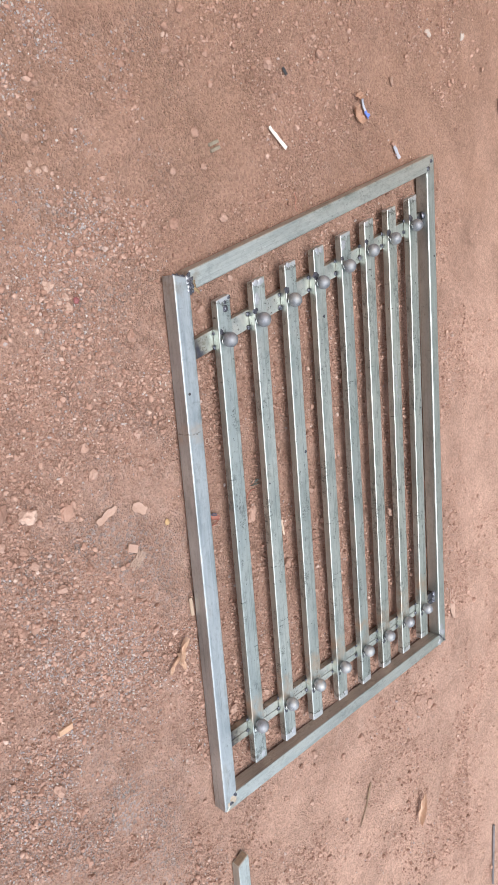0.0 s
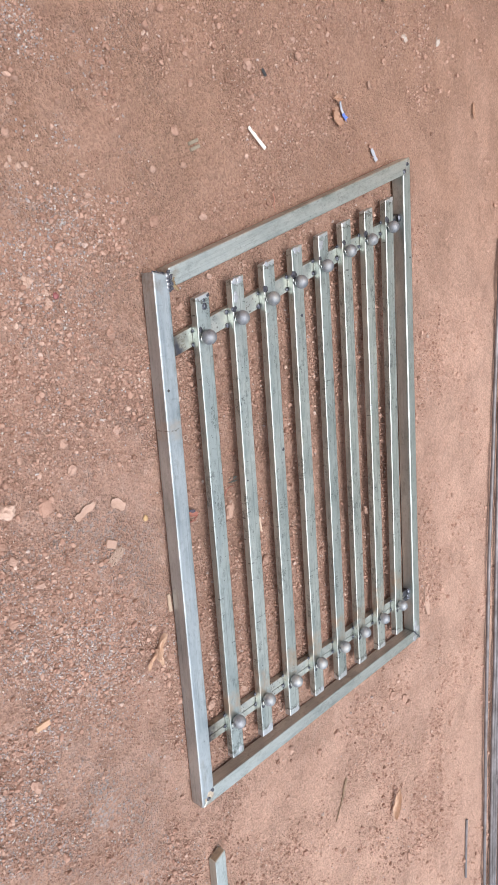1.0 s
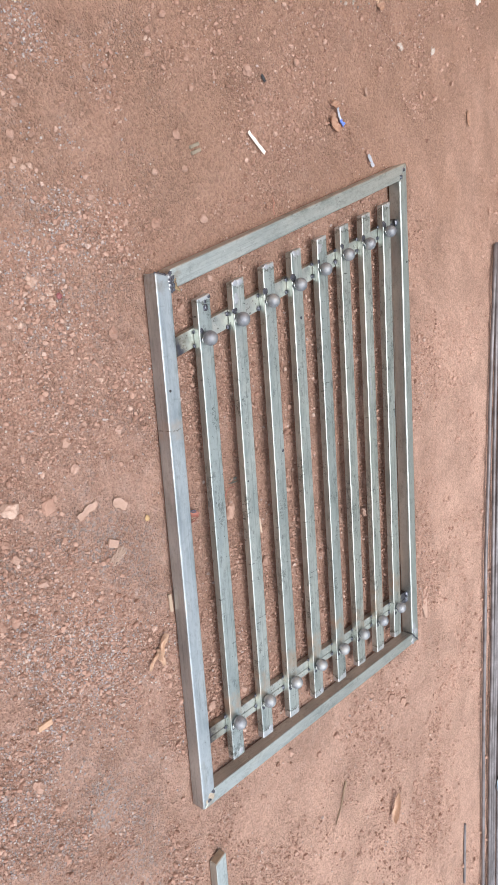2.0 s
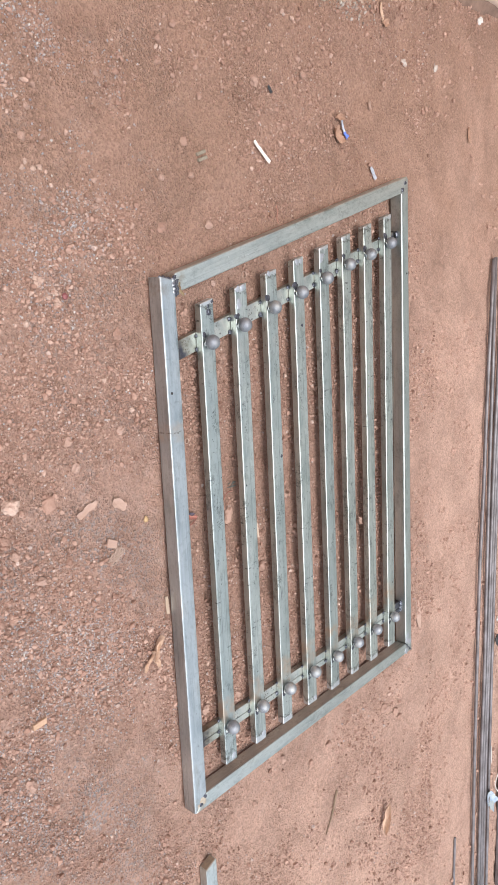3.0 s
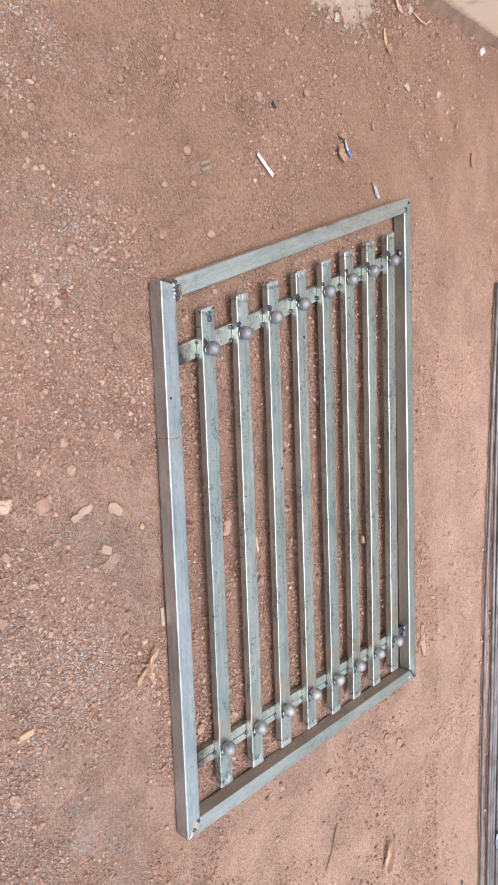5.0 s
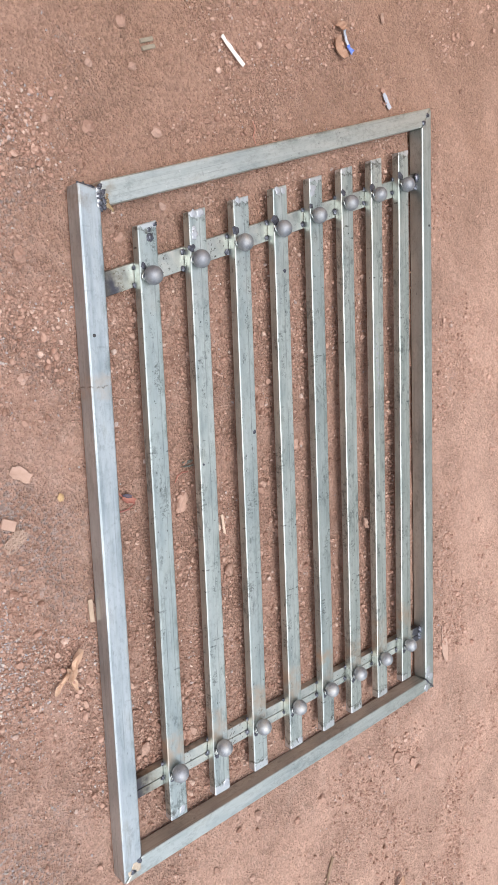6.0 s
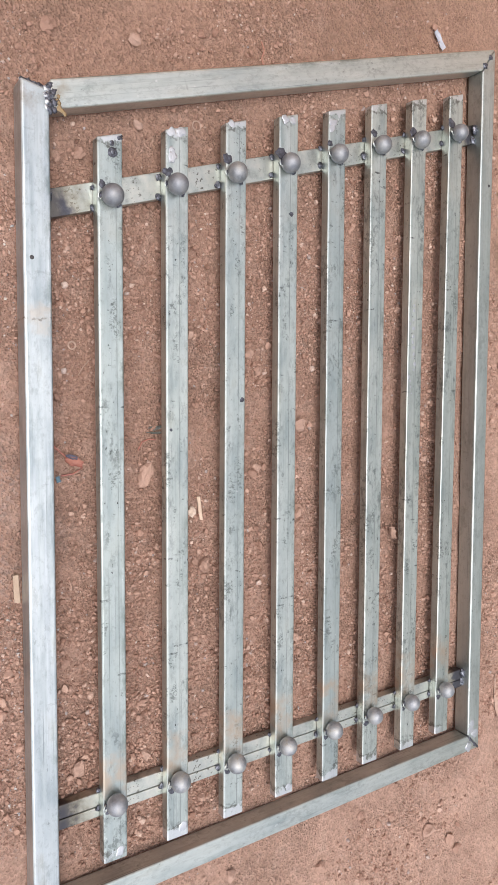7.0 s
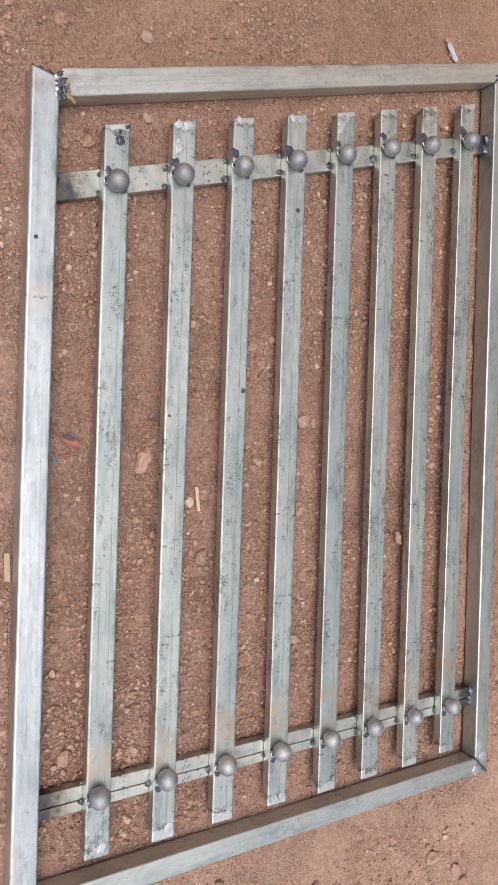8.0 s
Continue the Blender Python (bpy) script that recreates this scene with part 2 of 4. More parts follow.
def make_plain(name, a, b, scale=30, rough=0.85, metal=0.0, relief=0.001):
    n = Nodes(name)
    col = n.mix(n.span(n.noise(scale, 5, 0.65), 0.35, 0.68), a, b)
    return n.done(col, rough, metal, n.bump(n.noise(scale * 4, 4, 0.65), relief, 0.6))


SOIL = make_soil()
PEBBLE = make_stone("pebbles", [(0.0, (0.18, 0.097, 0.071)), (0.3, (0.315, 0.185, 0.141)), (0.72, (0.41, 0.26, 0.204)), (0.93, (0.50, 0.34, 0.276)), (0.975, (0.60, 0.45, 0.38)), (1.0, (0.36, 0.33, 0.33))])
GRIT = make_stone("pale_and_red_grit", [(0.0, (0.14, 0.07, 0.05)), (0.4, (0.32, 0.185, 0.138)), (0.82, (0.47, 0.30, 0.235)), (0.90, (0.66, 0.50, 0.42)), (0.93, (0.34, 0.32, 0.34)), (1.0, (0.72, 0.63, 0.56))])
STONE = make_stone("loose_stone", [(0.0, (0.34, 0.205, 0.158)), (0.5, (0.42, 0.27, 0.213)), (1.0, (0.50, 0.345, 0.285))], False)
CLOD = make_stone("earth_crumbs", [(0.0, (0.36, 0.215, 0.165)), (0.5, (0.48, 0.305, 0.24)), (1.0, (0.58, 0.385, 0.31))])
GRAVEL = make_stone("grey_gravel", [(0.0, (0.23, 0.23, 0.25)), (0.45, (0.36, 0.35, 0.365)), (0.8, (0.46, 0.44, 0.43)), (1.0, (0.60, 0.56, 0.52))])
STEEL = make_steel("mild_steel", False, 0.81, None, 0.25, (1.0, 1.0, 0.985), 0.45)
# the blue tint paints in zenith sky mirrored by this tube; the smear is real
NEAR_STEEL = make_steel("smeared_skylit_steel", False, 0.73, 0.262, 0.2, (0.95, 0.985, 1.06), 0.35)
BAR_STEEL = make_steel("bar_steel", True, 0.78, None, 0.95, (0.985, 1.0, 0.98))
RAIL_STEEL = make_rail()
BALL_STEEL = make_ball()
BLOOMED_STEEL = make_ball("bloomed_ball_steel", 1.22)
WELD = make_weld()
RUSTED = make_plain("dark_rusty_steel", (0.12, 0.105, 0.105), (0.25, 0.23, 0.24), 14, 0.5, 0.5, 0.0003)
DARK = make_plain("dark_grey_paint", (0.10, 0.103, 0.12), (0.13, 0.13, 0.145), 25, 0.5)


def make_plaster():
    n = Nodes("cream_plaster")
    col = n.mix(n.span(n.noise(7, 5, 0.65), 0.35, 0.68), (0.80, 0.60, 0.475), (0.85, 0.67, 0.545))
    col = n.mix(n.math("MULTIPLY", n.span(n.noise(13, 2, 0.45), 0.60, 0.68), 0.5), col, (0.52, 0.36, 0.26))
    foot = n.math("MULTIPLY", n.span(n.math("ADD", n.axis("Z"), n.math("MULTIPLY", n.noise(40, 4, 0.6), 0.03)), 0.050, 0.025), 0.75)
    return n.done(n.mix(foot, col, (0.36, 0.23, 0.175)), 0.9, 0.0, n.bump(n.noise(30, 4, 0.65), 0.002, 0.6))


PLASTER = make_plaster()
FOOTING = make_plain("banked_earth", (0.18, 0.112, 0.085), (0.27, 0.17, 0.13), 30, 0.95, 0.0, 0.004)
PAPER = make_plain("white_paper", (0.60, 0.55, 0.51), (0.72, 0.68, 0.64), 40, 0.8)
DRY_LEAF = make_plain("dry_leaf", (0.30, 0.17, 0.115), (0.44, 0.275, 0.195), 60, 0.8)
PALE_LEAF = make_plain("bleached_leaf", (0.50, 0.33, 0.235), (0.64, 0.465, 0.355), 60, 0.85)
WOOD = make_plain("cut_wood", (0.44, 0.275, 0.18), (0.52, 0.345, 0.24), 50, 0.8)
TWIG = make_plain("twig_bark", (0.16, 0.11, 0.07), (0.27, 0.19, 0.13), 80, 0.9)
BLUE = make_plain("blue_plastic", (0.10, 0.17, 0.55), (0.20, 0.30, 0.70), 80, 0.45)
FILM = make_plain("clear_grey_wrapper", (0.32, 0.335, 0.40), (0.42, 0.43, 0.48), 90, 0.35)
FOIL = make_plain("printed_foil", (0.26, 0.36, 0.52), (0.52, 0.54, 0.50), 40, 0.3, 0.3)
RED = make_plain("red_scrap", (0.34, 0.14, 0.10), (0.27, 0.10, 0.085), 70, 0.6)
DUSK = make_plain("faded_dark_plastic", (0.09, 0.085, 0.12), (0.15, 0.13, 0.16), 70, 0.7)
BLACK = make_plain("black_scrap", (0.03, 0.03, 0.035), (0.06, 0.055, 0.055), 70, 0.7)
MAROON = make_plain("maroon_stone", (0.20, 0.06, 0.065), (0.26, 0.09, 0.09), 90, 0.6)
FLUFF = make_plain("pale_fibre", (0.38, 0.253, 0.20), (0.45, 0.315, 0.255), 90, 0.9)


# ---- building helpers ----
def mesh_of(bm, name, material, smooth=False):
    data = bpy.data.meshes.new(name)
    bm.normal_update()
    for face in bm.faces:
        face.smooth = smooth
    bm.to_mesh(data)
    bm.free()
    data.materials.append(material)
    return data


def part(name, bm, material, parent=None, label="", smooth=False, at=None):
    ob = new(name, mesh_of(bm, name, material, smooth))
    if at is not None:
        ob.matrix_basis = at
    if parent is not None:
        ob.parent = parent
    return tagged(ob, label)


def thing(name, label, category, at=None, group=""):
    ob = new(name)
    ob.empty_display_size = 0.02
    if at is not None:
        ob.matrix_basis = at
    return tagged(ob, label, category, group)


def prism(outline, z0, z1, bevel=0.003, segments=2):
    """A closed prism over a plan outline, with rounded edges."""
    bm = bmesh.new()
    low = [bm.verts.new((x, y, z0)) for x, y in outline]
    high = [bm.verts.new((x, y, z1)) for x, y in outline]
    bm.faces.new(low[::-1])
    bm.faces.new(high)
    for i in range(len(outline)):
        j = (i + 1) % len(outline)
        bm.faces.new((low[i], low[j], high[j], high[i]))
    bmesh.ops.recalc_face_normals(bm, faces=bm.faces)
    if bevel:
        bmesh.ops.bevel(bm, geom=list(bm.edges), offset=bevel, segments=segments + 1 if bevel > 0.0015 else segments, affect="EDGES", profile=0.6)
    return bm


def along(a, b, z=0.0):
    """The pose whose x axis runs level from a to b, at their middle."""
    turn = math.degrees(math.atan2(b[1] - a[1], b[0] - a[0]))
    return pose((a[0] + b[0]) / 2, (a[1] + b[1]) / 2, z, 0, 0, turn)


def tube(name, outline, z0, z1, material, parent, bevel=0.003, label=""):
    """A straight tube over four plan corners a, b (one side), c, d (the other side), with its own axis along it."""
    a, b, c, d = outline
    m = along(((a[0] + d[0]) / 2, (a[1] + d[1]) / 2), ((b[0] + c[0]) / 2, (b[1] + c[1]) / 2))
    inv = m.inverted()
    local = [tuple((inv @ Vector((x, y, 0)))[:2]) for x, y in outline]
    return part(name, prism(local, z0, z1, bevel), material, parent, label, False, m)


def lump(radius, flat, seed, detail=2, rough=0.35):
    """An uneven rounded stone."""
    bm = bmesh.new()
    bmesh.ops.create_icosphere(bm, subdivisions=detail, radius=radius)
    shift = Vector((seed * 7.3, seed * 3.1, seed * 1.7))
    for v in bm.verts:
        way = v.co.normalized()
        k = 1 + rough * noise.noise(way * 1.3 + shift) + 0.4 * rough * noise.noise(way * 3.1 + shift)
        v.co = Vector((way.x * k, way.y * k * 0.85, way.z * k * flat)) * radius
    return bm


def rod(points, radius, sides=8):
    """A round rod along a line of points."""
    bm = bmesh.new()
    rings = []
    for i, p in enumerate(points):
        p = Vector(p)
        ahead = (Vector(points[min(i + 1, len(points) - 1)]) - Vector(points[max(i - 1, 0)])).normalized()
        side = ahead.cross(Vector((0, 0, 1))).normalized()
        up = side.cross(ahead)
        r = radius[i] if isinstance(radius, (list, tuple)) else radius
        rings.append([bm.verts.new(p + r * (math.cos(a) * side + math.sin(a) * up)) for a in [2 * math.pi * k / sides for k in range(sides)]])
    for one, two in zip(rings, rings[1:]):
        for k in range(sides):
            bm.faces.new((one[k], one[(k + 1) % sides], two[(k + 1) % sides], two[k]))
    bm.faces.new(rings[0][::-1])
    bm.faces.new(rings[-1])
    bmesh.ops.recalc_face_normals(bm, faces=bm.faces)
    return bm


# ---- the ground: one sheet, fine near the panel and coarse towards the horizon ----
def ground_height(x, y):
    k = 0.0065 * noise.noise(Vector((x * 2.3, y * 2.3, 0.3))) + 0.004 * noise.noise(Vector((x * 9, y * 9, 4.1)))
    k += 0.0028 * noise.noise(Vector((x * 27, y * 27, 7.7))) + 0.0016 * noise.noise(Vector((x * 70, y * 70, 2.2)))
    # shallow scrapes that run slantwise over the smoother earth
    across, on = (x + y) * 0.707, (y - x) * 0.707
    gate = max(0.0, min(1.0, 0.5 + 1.6 * noise.noise(Vector((x * 1.9, y * 1.9, 9.4)))))
    k += gate * (0.0066 * noise.noise(Vector((across * 17, on * 6, 3.3))) + 0.0044 * noise.noise(Vector((across * 44, on * 17, 5.9))))
    return k - 0.005


def spread(lo, hi, step, far):
    inner = list(np.arange(lo, hi, step))
    out, d = [], step
    while not out or out[-1] < far:
        d *= 1.35
        out.append((out[-1] if out else 0) + d)
    return [lo - o for o in reversed(out)] + inner + [inner[-1] + o for o in out]


def make_ground():
    xs, ys = spread(-0.95, 2.7, 0.009, 400), spread(-0.75, 2.2, 0.009, 400)
    verts = [(x, y, ground_height(x, y) if abs(x) < 8 and abs(y) < 8 else -0.004) for y in ys for x in xs]
    w = len(xs)
    faces = [(j * w + i, j * w + i + 1, (j + 1) * w + i + 1, (j + 1) * w + i) for j in range(len(ys) - 1) for i in range(w - 1)]
    data = bpy.data.meshes.new("ground")
    data.from_pydata(verts, [], faces)
    data.polygons.foreach_set("use_smooth", np.ones(len(faces), bool))
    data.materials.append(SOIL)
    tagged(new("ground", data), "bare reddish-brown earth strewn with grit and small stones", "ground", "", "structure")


make_ground()

# ---- the plastered wall at the yard's side ----
wall = new("wall_side", mesh_of(prism([(-1.12, -4), (-0.905, -4), (-0.905, 5), (-1.12, 5)], -0.1, 1.4, 0.004), "wall_side", PLASTER))
tagged(wall, "cream plastered wall with faint tan stains and a soiled foot", "wall", "", "structure")


def make_bank():
    """A low uneven bank of earth washed up against the foot of the wall."""
    bm, rings = bmesh.new(), []
    for i in range(500):
        y = -1.0 + 0.008 * i
        high = 0.015 + 0.010 * noise.noise(Vector((y * 9, 0.4, 1.1))) + 0.006 * noise.noise(Vector((y * 40, 0.4, 2.1)))
        wide = 0.026 + 0.016 * noise.noise(Vector((y * 6, 3.4, 1.1))) + 0.006 * noise.noise(Vector((y * 30, 7.4, 2.1)))
        rings.append([bm.verts.new((-0.9045 + wide * u, y, high * v + 0.002 * noise.noise(Vector((u * 9, y * 60, 5))))) for u, v in ((0, 1), (0.1, 0.98), (0.3, 0.6), (0.6, 0.25), (1.0, -0.1), (1.3, -0.9))])
    for one, two in zip(rings, rings[1:]):
        for k in range(5):
            bm.faces.new((one[k], one[k + 1], two[k + 1], two[k]))
    tagged(new("trim_earth_bank", mesh_of(bm, "trim_earth_bank", FOOTING, True)), "dark earth banked against the foot of the wall", "earth bank", "", "structure")


make_bank()

# an added wall, out of view, that blocks low sky from the steel's reflections
sky_blocker = new("wall_sky_blocker", mesh_of(prism([(-9, 7.0), (9, 7.0), (9, 7.25), (-9, 7.25)], -0.1, 6.2, 0.01), "wall_sky_blocker", make_plain("sky_blocker_grey", (0.24, 0.26, 0.24), (0.33, 0.34, 0.31), 3, 0.95, 0.0, 0.003)))
tagged(sky_blocker, "unseen grey-green wall added to dim the sky reflected in steel", "wall", "", "structure")

# ---- the welded steel panel ----
HIGH, LOW = 0.038, 0.019
panel = thing("steel_railing_panel", "bare welded steel tube panel with eight bars lying flat on earth", "railing panel", pose(0.5, 0.48, 0))
back = panel.matrix_basis.inverted()


def seated(ob):
    """Puts a part, made in world places, under the panel."""
    ob.parent = panel
    ob.matrix_basis = back @ ob.matrix_basis
    return ob


FRAME = [
    [(-0.004, 0.0018), (1.202, 0.0), (1.165, 0.0388), (0.004, 0.0405)],
    [(0.0302, 0.0415), (-0.2385, 0.9240), (-0.2900, 0.9605), (-0.0105, 0.0415)],
    [(-0.2375, 0.9246), (1.1600, 0.9432), (1.1955, 0.9798), (-0.2892, 0.9612)],
    [(1.1615, 0.9426), (1.1665, 0.0398), (1.2030, 0.0020), (1.1965, 0.9780)],
]
for outline in FRAME:
    seated(tube("frame_tube", outline, 0.0, HIGH, NEAR_STEEL if outline is FRAME[0] else STEEL, None, 0.0036))
for x, y in ((0.230, 0.013), (-0.016, 0.953)):
    bm = bmesh.new()
    bmesh.ops.create_cone(bm, cap_ends=True, segments=14, radius1=0.0033, radius2=0.0028, depth=0.0016)
    seated(part("drill_hole", bm, BLACK, None, "small dark drill hole", False, pose(x, y, HIGH)))
RAILS = [
    [(0.130, 0.0415), (-0.139, 0.925), (-0.101, 0.926), (0.171, 0.0415)],
    [(1.029, 0.0408), (1.016, 0.941), (1.0378, 0.9415), (1.0508, 0.0408)],
    [(1.0518, 0.0408), (1.0388, 0.9415), (1.055, 0.942), (1.068, 0.0408)],
]
for outline in RAILS:
    seated(tube("cross_rail", outline, 0.0005, LOW - 0.0005, RAIL_STEEL, None, 0.002))

BAR_TOP_Y = (0.107, 0.2145, 0.3195, 0.4225, 0.5265, 0.6255, 0.728, 0.830)
BAR_END_Y = (0.107, 0.214, 0.320, 0.427, 0.534, 0.634, 0.736, 0.837)
BAR_END_X = (1.134, 1.136, 1.135, 1.133, 1.137, 1.134, 1.135, 1.129)
BALLS_TOP = [(0.133, 0.125), (0.101, 0.2285), (0.066, 0.3335), (0.033, 0.437), (-0.001, 0.541), (-0.036, 0.6425), (-0.064, 0.742), (-0.098, 0.847)]
BALLS_END = [(1.037, 0.124), (1.035, 0.232), (1.036, 0.338), (1.036, 0.445), (1.036, 0.551), (1.034, 0.652), (1.033, 0.753), (1.031, 0.855)]


SCORCH_AND_GAP = make_plain("weld_scorch_and_gap", (0.04, 0.041, 0.05), (0.13, 0.135, 0.17), 120, 0.42, 0.6)


def weld_bead(x, y, z, size, seed, material=WELD):
    return seated(part("weld_bead", lump(size, 0.6, seed, 3, 0.5), material, None, "", True, pose(x, y, z, 0, 0, seed * 40)))


for k in range(8):
    ya, yb, xa, xb = BAR_TOP_Y[k], BAR_END_Y[k], 0.052 - 0.0315 * k, BAR_END_X[k]
    outline = [(xa, ya - 0.0002), (xb, yb - 0.0002), (xb, yb + 0.0382), (xa - 0.012, ya + 0.0382)]
    seated(tube("bar", outline, LOW, HIGH, BAR_STEEL, None, 0.0028))
    for x, y in (BALLS_TOP[k], BALLS_END[k]):
        bm = bmesh.new()
        bmesh.ops.create_uvsphere(bm, u_segments=32, v_segments=20, radius=0.0162)
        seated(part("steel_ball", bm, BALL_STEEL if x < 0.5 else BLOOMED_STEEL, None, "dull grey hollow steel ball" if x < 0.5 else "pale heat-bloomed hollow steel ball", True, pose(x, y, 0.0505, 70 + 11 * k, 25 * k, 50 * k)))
        # dark lump drawn for the shaded recess within the weld ring
        weld_bead(x + 0.001, y - 0.0150, 0.0440, 0.0050, k + x, SCORCH_AND_GAP)
        ring = [(0.0052 * math.cos(a * math.pi / 7), 0.0034 * math.sin(a * math.pi / 7), 0.0008 * math.sin(a)) for a in range(14)]
        seated(part("weld_ring", rod(ring, 0.0011, 6), STEEL, None, "", True, pose(x + 0.002, y - 0.0178, 0.0465, -38, 0, 8 * k)))
        weld_bead(x + 0.010, y + 0.013, 0.0395, 0.0045, k + x + 3)
        weld_bead(x + 0.015, y - 0.0180, 0.0195, 0.0052 + 0.0006 * (k % 3), k + x + 5)
        weld_bead(x - 0.014, y - 0.0180, 0.0205, 0.0044 + 0.0007 * (k % 2), k + x + 7)
BRIGHT = make_plain("ground_bright_steel", (0.52, 0.54, 0.58), (0.62, 0.635, 0.67), 90, 0.45, 0.9)


def flat_mark(name, x, y, size, seed, material, label):
    """A thin uneven mark on the bars' upper faces."""
    seated(part(name, lump(size, 0.04, seed, 3, 0.55), material, None, label, True, pose(x, y, HIGH, 0, 0, 83 * seed)))


for k in range(8):
    (x, y), (u, v) = BALLS_TOP[k], BALLS_END[k]
    flat_mark("scorch_mark", x - 0.016 - 0.003 * (k % 3), y - 0.011, 0.006 + 0.0012 * (k % 4), k + 0.3, SCORCH_AND_GAP, "dark weld scorch")
    flat_mark("scorch_mark", u + 0.014 + 0.003 * (k % 2), v - 0.010, 0.005 + 0.001 * (k % 3), k + 9.3, SCORCH_AND_GAP, "dark weld scorch")
for x, y, s, seed in ((0.060, 0.2245, 0.0085, 2.1), (0.050, 0.2250, 0.0060, 4.2), (0.022, 0.224, 0.0075, 1.4), (0.020, 0.240, 0.0080, 3.6), (-0.012, 0.330, 0.0060, 2.4), (-0.040, 0.434, 0.0080, 5.1), (-0.041, 0.449, 0.0065, 6.7), (-0.056, 0.5370, 0.0080, 5.4), (-0.046, 0.5340, 0.0065, 6.3), (1.120, 0.2420, 0.0080, 7.7), (1.122, 0.1330, 0.0075, 8.2), (1.120, 0.4560, 0.0070, 9.9)):
    flat_mark("bright_mark", x, y, s, seed, BRIGHT, "bright ground steel patch")
for x, y, s, seed in ((0.112, 0.448, 0.004, 3.3), (0.424, 0.352, 0.0045, 7.9), (0.070, 0.130, 0.008, 1.7), (0.470, 0.222, 0.0025, 2.9)):
    flat_mark("scorch_mark", x, y, s, seed, SCORCH_AND_GAP, "dark weld scorch")
# a bluish scuff along one bar, and the pale heat stain at the lower corner's weld
scuff = random.Random(4)
for k in range(16):
    flat_mark("bright_mark", 0.245 + 0.011 * k + scuff.uniform(-0.004, 0.004), 0.742 + scuff.gauss(0, 0.004), scuff.uniform(0.0018, 0.0042), k + 20.5, BRIGHT, "bright ground steel patch")
TAN = make_plain("heat_tint", (0.50, 0.40, 0.30), (0.62, 0.54, 0.45), 60, 0.5, 0.7)
for x, y, s, seed in ((1.176, 0.026, 0.008, 3.1), (1.186, 0.014, 0.006, 5.2), (1.183, 0.030, 0.007, 6.6)):
    flat_mark("heat_stain", x, y, s, seed, TAN, "straw-coloured heat stain beside a weld")
RUST = make_plain("weld_rust", (0.30, 0.205, 0.10), (0.24, 0.19, 0.13), 80, 0.6, 0.4)
for x, y, s in ((0.018, 0.052, 0.0045), (0.027, 0.055, 0.0050), (0.031, 0.060, 0.0035), (0.010, 0.053, 0.003)):
    seated(part("rust_stain", lump(s, 0.09, x * 50, 2, 0.9), RUST, None, "ochre rust beside the weld", True, pose(x, y, HIGH, 0, 0, 30)))
for k in range(8):
    weld_bead(-0.0022 + 0.0006 * k, 0.004 + 0.0046 * k, HIGH - 0.0040, 0.0033 + 0.0006 * (k % 3), k * 1.7)
for x, y, s in ((0.012, 0.040, 0.0075), (0.022, 0.042, 0.006), (0.0, 0.040, 0.0055), (0.030, 0.041, 0.0055)):
    weld_bead(x, y, HIGH - 0.002, s, x * 90 + 2)
for x, y, z, s in ((0.140, 0.040, 0.016, 0.010), (0.162, 0.040, 0.012, 0.008), (1.036, 0.040, 0.017, 0.007), (1.058, 0.040, 0.015, 0.007), (-0.128, 0.924, 0.022, 0.010),
                   (-0.108, 0.925, 0.018, 0.009), (1.024, 0.943, 0.021, 0.010), (1.044, 0.943, 0.018, 0.010), (-0.250, 0.930, 0.037, 0.007), (-0.270, 0.946, 0.037, 0.006),
                   (1.172, 0.033, 0.0365, 0.006), (1.186, 0.018, 0.0365, 0.006), (1.170, 0.951, 0.0355, 0.006), (1.186, 0.967, 0.0355, 0.006), (0.068, 0.131, 0.037, 0.005),
                   (0.058, 0.129, 0.037, 0.004), (0.047, 0.142, 0.037, 0.0045)):
    weld_bead(x, y, z, s, x * 70 + 4 + y)

# bright runs of fused metal in the near corner, and the open mitre at the far one
for x, y, s, seed in ((0.004, 0.0360, 0.0042, 1.3), (0.012, 0.0365, 0.0048, 2.6), (0.020, 0.0370, 0.0040, 3.9), (0.028, 0.0365, 0.0036, 4.4)):
    weld_bead(x, y, HIGH - 0.0012, s, seed, BRIGHT)
for x, y, z, s in ((0.006, 0.046, HIGH - 0.002, 0.0055), (0.018, 0.048, HIGH - 0.002, 0.006), (0.028, 0.047, HIGH - 0.002, 0.005), (-0.003, 0.043, HIGH - 0.002, 0.0045)):
    weld_bead(x, y, z, s, x * 60 + 8, SCORCH_AND_GAP)
seated(part("mitre_gap", rod([(1.1612, 0.9418, HIGH - 0.0005), (1.172, 0.953, HIGH - 0.0003), (1.180, 0.960, HIGH - 0.0003), (1.1945, 0.9770, HIGH - 0.0005)], [0.0016, 0.0022, 0.0014, 0.0024], 7), SCORCH_AND_GAP, None, "dark open mitre joint", True))
for x, y, s, seed in ((1.150, 0.951, 0.009, 1.1), (1.185, 0.945, 0.010, 2.2), (1.160, 0.966, 0.010, 3.3), (1.135, 0.955, 0.008, 4.4)):
    flat_mark("bright_mark", x, y, s, seed, BRIGHT, "bright ground steel patch")

# ---- stones and grit ----
def clear_of_panel(x, y, r):
    """Whether a loose stone of radius r lies clear of the frame's tubes."""
    if -0.02 < x < 1.22 and -r < y < 0.04 + r:
        return False
    if 1.155 - r < x < 1.215 + r and -0.01 < y < 0.99:
        return False
    if -0.3 < x < 1.2 and 0.92 - r < y < 0.985 + r:
        return False
    edge = 0.0295 - 0.303 * (y - 0.0375)
    return not (0 < y < 0.97 and edge - 0.04 - 1.1 * r < x < edge + 1.1 * r)


